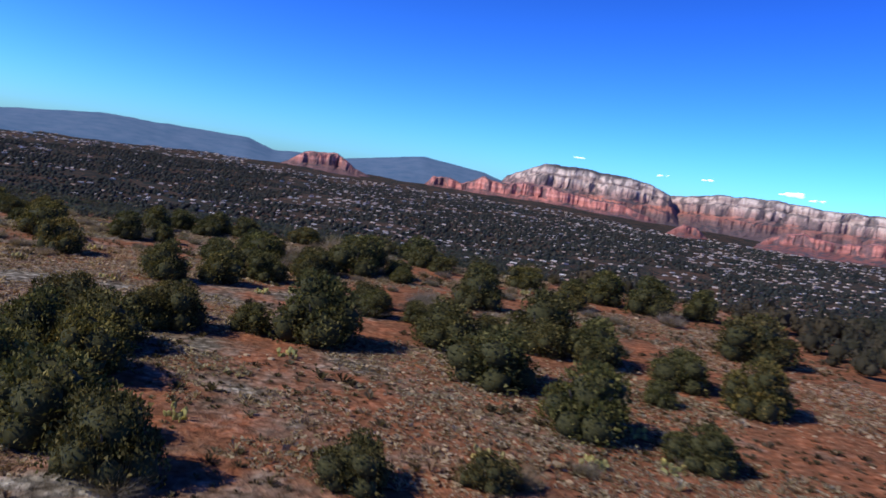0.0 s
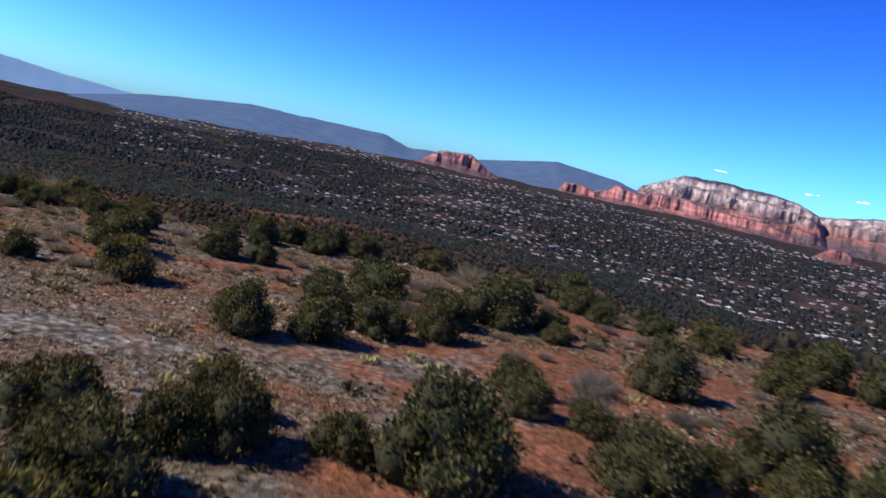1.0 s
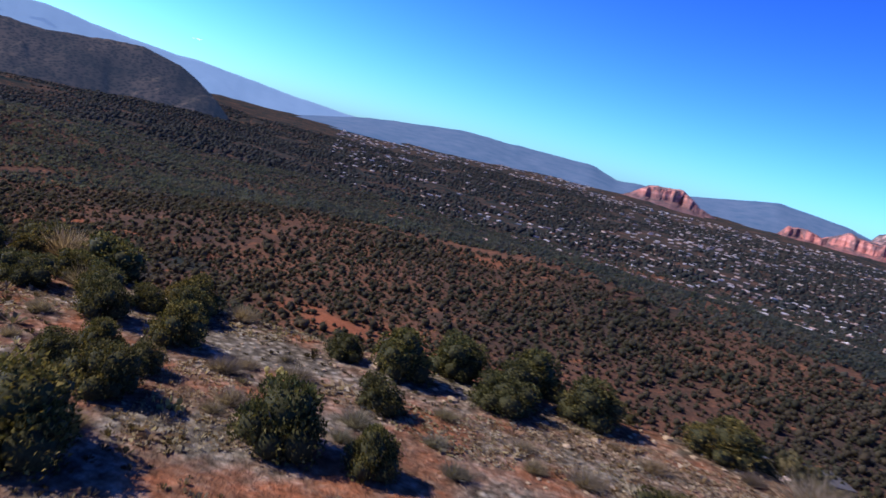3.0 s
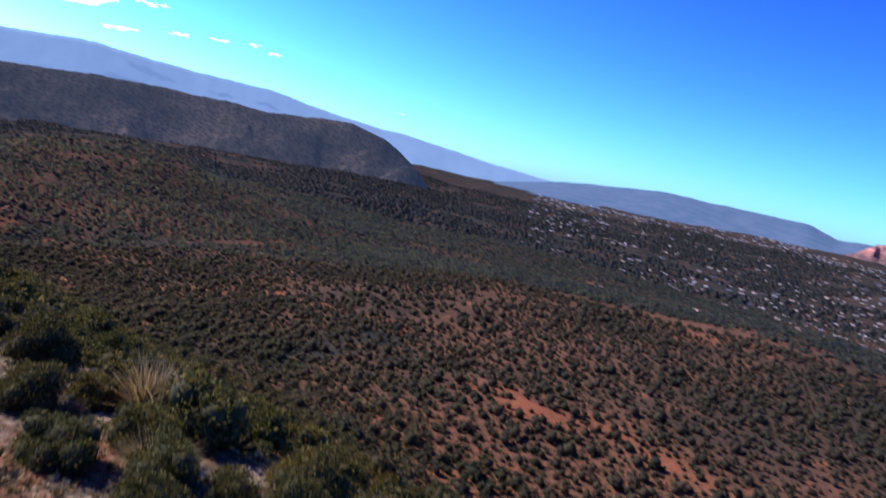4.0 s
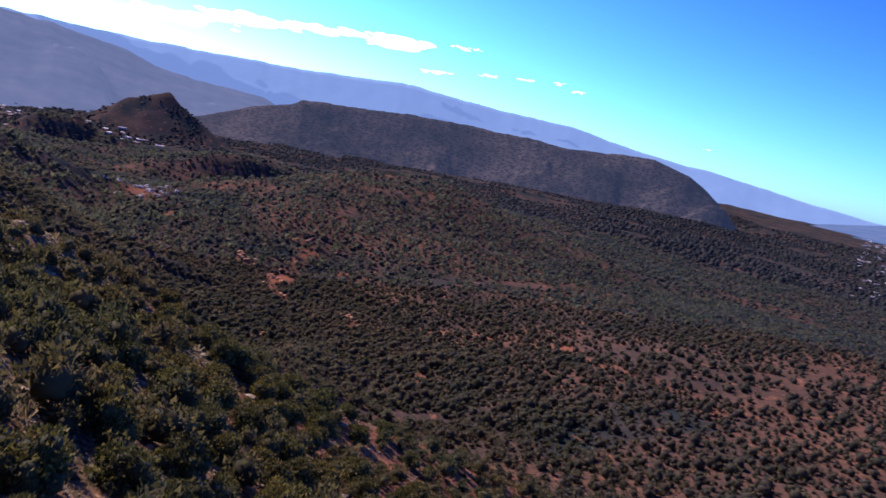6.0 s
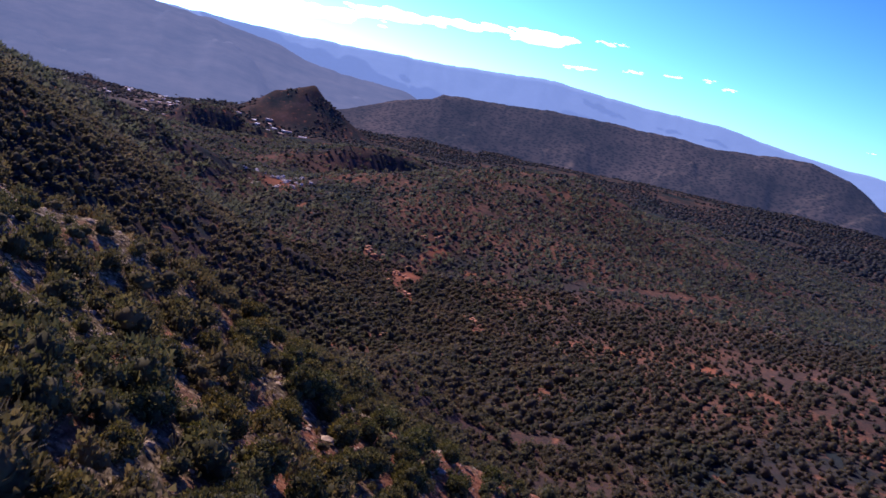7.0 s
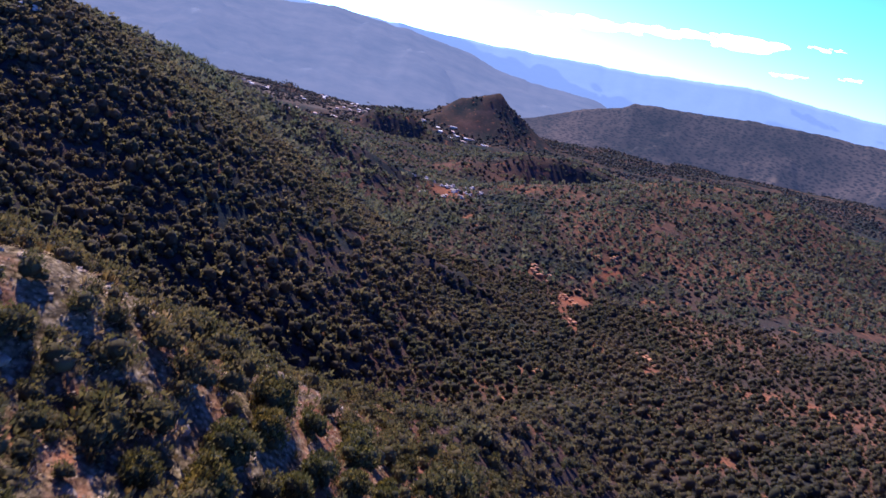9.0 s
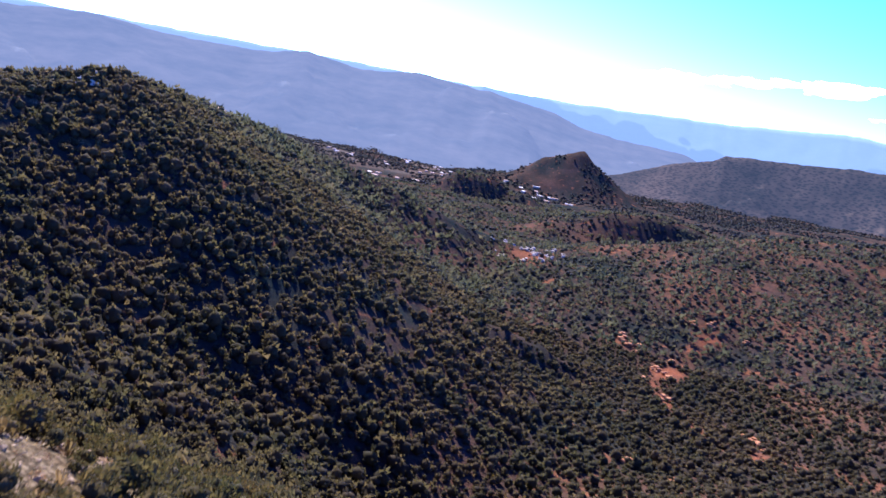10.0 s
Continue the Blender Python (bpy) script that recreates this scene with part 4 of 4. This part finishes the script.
for n, (x, y) in enumerate(homes):
    k = int(rng.choice(4, p=[0.3, 0.22, 0.26, 0.22]))
    turn = float(rng.choice([0, 0, 90, 15, -15])) + rng.uniform(-8, 8)
    z = float(height(x, y)) + 0.4
    if n < 270:
        spot = pose(x, y, z, 0, 0, turn)
        if placed[k]:
            home = copy_thing(HOUSES[k], spot)
        else:
            home = HOUSES[k]
            placed[k] = True
        home.matrix_basis = spot @ Matrix.Scale(rng.uniform(0.44, 0.68), 4)
    else:
        grow = 0.6 if x < -1000 and y < 500 else 0.46 + min(0.14, max(0, math.hypot(x, y) - 1500) / 3000)
        c, s = math.cos(math.radians(turn)), math.sin(math.radians(turn))
        for (v, f), m in ((box_arrays(-9, 9, -4.5, 4.5, -3, 2.2), 0), (box_arrays(-9.4, 9.4, -4.9, 4.9, 2.2, 2.8), 1 if k < 2 else 2)):
            v = v * grow
            rest_v.append(np.stack([v[:, 0] * c - v[:, 1] * s + x, v[:, 0] * s + v[:, 1] * c + y, v[:, 2] + z], -1))
            rest_f.append(f + base)
            rest_m += [m] * len(f)
            base += len(v)
me = mesh_of("far_houses", np.concatenate(rest_v), np.concatenate(rest_f), [WALL, ROOF_PALE, ROOF_TAN], slots=rest_m)
tagged(new("far_houses", me), "pale houses of a town spread over the plain", "houses", kind="stuff")


# ---------------------------------------------------------------- mesa top: shrubs, cactus, stones
def spray(rng, count, reach, thin, spread=1.0):
    """Thin twigs or blades rising from one root."""
    n = unit_ball(count, rng) * (spread, spread, 0.6) + (0, 0, 0.75)
    n /= np.linalg.norm(n, axis=1)[:, None]
    side = np.cross(n, unit_ball(count, rng))
    side /= np.linalg.norm(side, axis=1)[:, None] + 1e-9
    long = (reach * rng.uniform(0.5, 1.0, count))[:, None]
    root = rng.normal(size=(count, 3)) * (0.12 * reach, 0.12 * reach, 0)
    v = np.stack([root - side * thin, root + side * thin, root + n * long], 1).reshape(-1, 3)
    return v, np.arange(len(v)).reshape(-1, 3)


def shrub(seed):
    rng = np.random.default_rng(seed)
    return mesh_of("grey_shrub", *spray(rng, 900, 1.0, 0.014, 1.15), DRY)


SHRUBS = [shrub(200 + k) for k in range(4)]
px, py = scatter(-70, 50, 10, 128, 5.2, RNG)
ok = (fractal(px, py, 20, 2, 41) > 0.53) & (py < rim(px) + 6)
px, py = px[ok], py[ok]
grey_at = [(x, y) for x, y in zip(px, py) if all((x - a) ** 2 + (y - b) ** 2 > (0.5 * c) ** 2 for a, b, c in stand)][:150]
# tall ones between the junipers: x, y, width
TALL_SHRUBS = [(-11.2, 70.0, 2.8), (-6.4, 74.1, 3.4), (-1.2, 79.1, 3.9), (-0.5, 81.6, 3.4), (-1.3, 73.8, 4.2), (-5.2, 70.1, 3.5), (-10.4, 27.7, 2.7), (28.1, 94.4, 4.2), (5.0, 34.2, 2.3), (8.4, 37.4, 1.7), (-17.6, 90.8, 3.9), (-15.6, 119.1, 5.7), (-18.9, 105.7, 3.7), (-24.7, 92.0, 3.1), (-19.0, 94.0, 3.2), (-12.7, 119.6, 4.2), (-61.9, 108.4, 3.9), (-49.4, 101.0, 2.5), (-68.9, 111.8, 5.9)]
grey_at += [(x, y + 0.2 * w) for x, y, w in TALL_SHRUBS]
for n, (x, y) in enumerate(grey_at):
    ob = tagged(new("grey_shrub", SHRUBS[n % 4]), "bare grey winter shrub of thin twigs", "shrub", "shrubs on the mesa")
    late = n - len(grey_at) + len(TALL_SHRUBS)
    w = RNG.uniform(0.8, 1.7) if late < 0 else 0.62 * TALL_SHRUBS[late][2]
    ob.matrix_basis = pose(x, y, float(height(x, y)) - 0.05, 0, 0, RNG.uniform(0, 360)) @ Matrix.Diagonal((w, w, w * 0.9, 1))



def tussock(seed, blades, wide, tall):
    """A low cushion of blades that fan out from one root."""
    rng = np.random.default_rng(seed)
    a = rng.uniform(0, 6.283, blades)
    lean = rng.uniform(0.15, 1.0, blades)
    tip = np.stack([np.cos(a) * lean * wide, np.sin(a) * lean * wide, tall * np.sqrt(1.02 - lean**2) * rng.uniform(0.75, 1.15, blades)], -1)
    side = np.stack([-np.sin(a), np.cos(a), rng.normal(size=blades) * 0.5], -1) * (0.11 * wide)
    v = np.concatenate([[(0, 0, -0.05)], np.stack([tip - side, tip + side], 1).reshape(-1, 3)])
    k = np.arange(blades) * 2 + 1
    return v, np.stack([np.zeros(blades, int), k, k + 1], -1)


def cushion(seed, count=16):
    """A low ragged mat of dry growth: short blades over a flat dome."""
    rng = np.random.default_rng(seed)
    a, r = rng.uniform(0, 6.283, count), 0.5 * np.sqrt(rng.random(count))
    at = np.stack([np.cos(a) * r, np.sin(a) * r, 0.20 * (1 - 3 * r**2) + rng.uniform(-0.03, 0.05, count)], -1)
    up = unit_ball(count, rng) * (1, 1, 0.5) + at * (1.6, 1.6, 0) + (0, 0, 0.55)
    side = np.cross(up, unit_ball(count, rng))
    side *= 0.14 / np.linalg.norm(side, axis=1)[:, None]
    v = np.stack([at - side, at + side, at + up * 0.24], 1).reshape(-1, 3)
    return v, np.arange(len(v)).reshape(-1, 3)


px, py = scatter(-78, 40, 16, 122, 0.62, RNG)
ok = (fractal(px, py, 9, 3, 44) + 0.0010 * (-10 - px) > 0.47) & (off_spine(px, py) < 70) & (py < rim(px) + 10)
qx, qy = scatter(-235, -75, 95, 185, 1.35, RNG)
ok2 = (fractal(qx, qy, 7, 3, 44) > 0.42) & (off_spine(qx, qy) < 55)
px, py = np.concatenate([px[ok], qx[ok2]]), np.concatenate([py[ok], qy[ok2]])
spots = np.stack([px, py, height(px, py) - 0.03], -1)
v, f = merged(spots, 0.50 + RNG.exponential(0.20, len(px)), [cushion(540 + k) for k in range(8)] + [tussock(500 + k, 14, 0.5, 0.6) for k in range(3)], RNG, 0.55)
tagged(new("dry_grass", mesh_of("dry_grass", v, f, GRASS, True)), "dry tan and grey bunch grass cushions", "grass", kind="stuff")
px, py = scatter(-80, 42, 14, 122, 1.25, RNG)
ok = (fractal(px, py, 8, 3, 46) > 0.50) & (py < rim(px) + 6)
px, py = px[ok], py[ok]
spots = np.stack([px, py, height(px, py) - 0.04], -1)
v, f = merged(spots, 0.35 + RNG.exponential(0.22, len(px)), [tussock(560 + k, 22, 0.6, 0.5) for k in range(5)], RNG, 0.7)
tagged(new("low_scrub", mesh_of("low_scrub", v, f, SCRUB)), "low brown brush between the junipers on the mesa", "scrub", kind="stuff")
px, py = scatter(-330, 60, 60, 330, 2.7, RNG)
ok = (fractal(px, py, 14, 3, 45) > 0.42) & (py > rim(px) + 4) & (off_spine(px, py) < 170) & (clearing(px, py) < 0.4)
px, py = px[ok], py[ok]
spots = np.stack([px, py, height(px, py) - 0.05], -1)
v, f = merged(spots, RNG.uniform(0.6, 1.7, len(px)), [tussock(520 + k, 15, 0.6, 0.7) for k in range(5)], RNG)
tagged(new("low_scrub", mesh_of("low_scrub", v, f, SCRUB)), "low brown and grey-green scrub between the trees", "scrub", kind="stuff")

PAD_V = ICO2_V * (0.5, 0.11, 0.62) + (0, 0, 0.55)
PAD_MESH = mesh_of("pad", PAD_V * 0.3, ICO2_F, PAD, True)


def prickly_pear(seed):
    rng = np.random.default_rng(seed)
    plant = tagged(new("prickly_pear"), "low clump of yellow-green prickly pear pads", "cactus", "prickly pears on the mesa")
    for n in range(18):
        a, r = rng.uniform(0, 6.283), 0.75 * math.sqrt(rng.random())
        p = part("pad", PAD_MESH, plant)
        lift = 0.0 if n < 11 else 0.26
        p.matrix_basis = pose(math.cos(a) * r, math.sin(a) * r, lift, rng.uniform(-35, 35), rng.uniform(-35, 35), rng.uniform(0, 180))
    return plant


CACTI = [prickly_pear(300 + k) for k in range(3)]
# clumps that stand out, and others strewn about
clumps = [(-2.2, 35.6), (13, 46), (-16, 74), (-13.5, 77), (-28, 77), (-31, 91), (-27, 104), (2, 62), (9, 39), (-9, 52), (-37, 86), (-20, 109), (6, 71), (-45, 99)]
while len(clumps) < 40:
    x, y = RNG.uniform(-60, 35), RNG.uniform(25, 118)
    if all((x - a) ** 2 + (y - b) ** 2 > (0.55 * c) ** 2 for a, b, c in stand):
        clumps.append((x, y))
for n, (x, y) in enumerate(clumps):
    spot = pose(x, y, float(height(x, y)) - 0.06, 0, 0, RNG.uniform(0, 360))
    if n < 3:
        CACTI[n].matrix_basis = spot
    else:
        copy_thing(CACTI[n % 3], spot)


def stone_arrays(seed):
    rng = np.random.default_rng(seed)
    return ICO_V * (0.5, 0.42, 0.3) * rng.uniform(0.7, 1.2, (len(ICO_V), 1)), ICO_F


px, py = scatter(-260, 60, 0, 190, 1.3, RNG)
d = py - rim(px)
lines = fractal(px, py * 0.25, 12, 3, 51)
ok = ((d > -14) & (d < 55) & (lines > 0.44) & (off_spine(px, py) < 90)) | ((d < 0) & (fractal(px, py, 14, 3, 52) > 0.62) & (px > -80))
px, py = px[ok], py[ok]
spots = np.stack([px, py, height(px, py)], -1)
v, f = merged(spots, 0.14 + RNG.exponential(0.22, len(px)) * np.where(px < -112, 1.15, np.where(d[ok] < -4, 0.6, 1.0)), [stone_arrays(70 + k) for k in range(6)], RNG)
tagged(new("loose_stones", mesh_of("loose_stones", v, f, STONE)), "pale loose sandstone rubble on the slope", "stones", kind="stuff")


LEDGE = plain_material("orange_sandstone", (0.24, 0.085, 0.035), (0.55, 0.27, 0.13), 0.5)
PALE = plain_material("white_sandstone", (0.30, 0.25, 0.20), (0.60, 0.54, 0.46), 0.6)


def slab(seed):
    """A weathered slab: a squared-off, chipped boulder."""
    rng = np.random.default_rng(seed)
    v = np.sign(ICO2_V) * np.abs(ICO2_V) ** 0.55 * rng.uniform(0.86, 1.08, (len(ICO2_V), 1))
    return v * (0.5, 0.42, 0.28)


def ledge(x, y, size, mat, label, rng):
    ob = tagged(new("rock_ledge"), label, "rock", "rock ledges in the valley")
    for k in range(3):
        v = slab(rng.integers(1000)) * (size * (1 - 0.2 * k)) * (1, 1, 0.7)
        p = part("slab", mesh_of("slab", v, ICO2_F, mat), ob)
        p.matrix_basis = pose(rng.normal() * size * 0.25, rng.normal() * size * 0.25, size * (0.06 + 0.2 * k), rng.uniform(-6, 6), rng.uniform(-6, 6), rng.uniform(0, 360))
    ob.matrix_basis = pose(x, y, float(height(x, y)))


ASPHALT = plain_material("worn_asphalt", (0.05, 0.05, 0.05), (0.10, 0.10, 0.105), 0.8)
PAINT = plain_material("white_paint", (0.72, 0.72, 0.72), (0.82, 0.82, 0.82), 2.0, 0.35, 0.0)
RUBBER = plain_material("rubber", (0.02, 0.02, 0.02), (0.035, 0.035, 0.035), 9.0)
lot_z = float(height(-8, 317)) + 0.5
lot = tagged(new("pavement", mesh_of("pavement", *box_arrays(-17, 15, -7, 7, -2.5, 0.0), ASPHALT)), "small grey asphalt parking lot below the mesa", "pavement", kind="structure")
lot.matrix_basis = pose(-5, 318, lot_z, 0, 0, 24)
shed = tagged(new("building"), "long low tan building beside a parking lot", "building")
part("wall", mesh_of("wall", *box_arrays(-7, 7, -2.2, 2.2, -2.5, 2.8), WALL), shed)
part("roof", mesh_of("roof", *gable(-7.5, 7.5, -2.8, 2.8, 2.8, 4.0), plain_material("tan_roof", (0.46, 0.33, 0.24), (0.62, 0.48, 0.37), 0.6)), shed)
shed.matrix_basis = pose(-12.6, 304.3, float(height(-12.6, 304.3)) - 0.4, 0, 0, -24)


def car(x, y, z, turn, paint, label):
    c = tagged(new("car"), label, "car", "parked cars")
    body = ICO2_V.copy()
    body = np.sign(body) * np.abs(body) ** 0.45 * (2.15, 0.88, 0.36) + (0, 0, 0.62)
    part("body", mesh_of("body", body, ICO2_F, paint, True), c)
    cab = np.sign(ICO2_V) * np.abs(ICO2_V) ** 0.5 * (1.15, 0.74, 0.32) + (-0.15, 0, 1.12)
    part("cabin", mesh_of("cabin", cab, ICO2_F, GLASS, True), c)
    part("roof_panel", mesh_of("roof_panel", np.sign(ICO2_V) * np.abs(ICO2_V) ** 0.5 * (0.85, 0.66, 0.05) + (-0.15, 0, 1.43), ICO2_F, paint, True), c)
    for wx in (-1.3, 1.3):
        for wy in (-0.8, 0.8):
            part("wheel", mesh_of("wheel", ICO2_V * (0.33, 0.12, 0.33), ICO2_F, RUBBER, True), c).matrix_basis = pose(wx, wy, 0.33)
    c.matrix_basis = pose(x, y, z, 0, 0, turn)


car(-7, 320.5, lot_z, 60, PAINT, "white car parked on the asphalt lot")
car(-1, 322, lot_z, 24, plain_material("grey_paint", (0.20, 0.21, 0.22), (0.26, 0.27, 0.28), 2.0, 0.35, 0.0), "grey car parked on the asphalt lot")
rng = np.random.default_rng(77)
for cx, cy, n, wide in ((-466, 265, 8, 7), (-522, 300, 6, 7), (-489, 252, 4, 5), (-396, 277, 3, 5), (-440, 250, 3, 6), (-350, 232, 2, 5)):
    for k in range(n):
        ledge(cx + rng.normal() * wide, cy + rng.normal() * wide, rng.uniform(1.6, 3.8), LEDGE, "orange sandstone ledge among junipers in the wash", rng)
for k in range(34):
    ledge(-626 + rng.normal() * 13, 222 + rng.normal() * 11, rng.uniform(1.2, 3.4), PALE, "pale weathered sandstone outcrop on the hillside", rng)
for n in range(9):
    ledge(-405 + rng.normal() * 9, 42 + rng.normal() * 3.5, rng.uniform(1.2, 2.6), PALE, "pale weathered rock on the crest of the slope", rng)
RUST = foliage_material("rust_twigs", (0.16, 0.045, 0.02), (0.30, 0.10, 0.05), (0.40, 0.17, 0.09))
for x, y, w in ((-9.8, 104.6, 1.6), (-8.4, 103.2, 1.2), (-11.2, 105.4, 1.3)):
    ob = tagged(new("rust_shrub", mesh_of("rust_shrub", *spray(rng, 420, 1.0, 0.028, 1.2), RUST)), "rust-red winter shrub beside junipers", "shrub", "shrubs on the mesa")
    ob.matrix_basis = pose(x, y, float(height(x, y)) - 0.05, 0, 0, 40) @ Matrix.Scale(w, 4)


# ---------------------------------------------------------------- clouds
CLOUD, ct, cb = material("cloud", 1.0, 0.0)
cb.inputs["Base Color"].default_value = (0.9, 0.92, 0.95, 1)
# emission added in place of sunlight scattered through the cloud
cb.inputs["Emission Color"].default_value = (0.86, 0.93, 1.0, 1)
cb.inputs["Emission Strength"].default_value = 0.75
# bearing, rise, length and depth in degrees, seen from the middle of the flight
BANKS = [(84, 2.9, 8.0, 1.3), (79, 3.6, 7.0, 1.1), (75, 4.3, 7.0, 0.9), (69.5, 4.9, 6.0, 0.8), (64.6, 5.2, 4.5, 1.1), (60.2, 5.8, 2.4, 0.3), (61.8, 3.8, 2.4, 0.35), (58.3, 4.3, 1.5, 0.28),
         (55.6, 4.6, 1.3, 0.3), (53.3, 4.8, 1.0, 0.2), (51.9, 4.5, 0.9, 0.28), (42.7, 2.5, 0.6, 0.1), (-18.2, 2.8, 0.9, 0.25), (-23.8, 2.6, 1.6, 0.5), (-25, 2.4, 1.6, 0.22), (-9.4, 3.1, 0.8, 0.2), (-15.2, 2.7, 1.0, 0.16)]
for az, el, long, deep in BANKS:
    rng = np.random.default_rng(int(az * 10) + 4000)
    vs, fs = [], []
    n = max(7, int(long * 7))
    for k in range(n):
        u = rng.uniform(-0.5, 0.5)
        a, e = math.radians(az + u * long), math.radians(el + rng.normal() * 0.16 * deep - 0.1 * u * long)
        size = 4700 * math.radians(deep) * rng.uniform(0.18, 0.5) * (1.1 - 1.5 * abs(u))
        c = np.array([MID[0] - math.sin(a) * 4700, MID[1] + math.cos(a) * 4700, MID[2] + 4700 * math.tan(e)])
        v = ICO2_V * rng.uniform(0.85, 1.12, (len(ICO2_V), 1)) * (size * 1.0, size * 1.0, size * 0.55)
        stretch = np.array([math.cos(a), math.sin(a), 0])
        v = v + np.outer(v @ stretch, stretch) * 1.4 + c
        fs.append(ICO2_F + len(vs) * len(ICO2_V))
        vs.append(v)
    tagged(new("backdrop_cloud", mesh_of("backdrop_cloud", np.concatenate(vs), np.concatenate(fs), CLOUD, True)), "small white wispy cloud low over the mountains", "cloud", kind="structure")
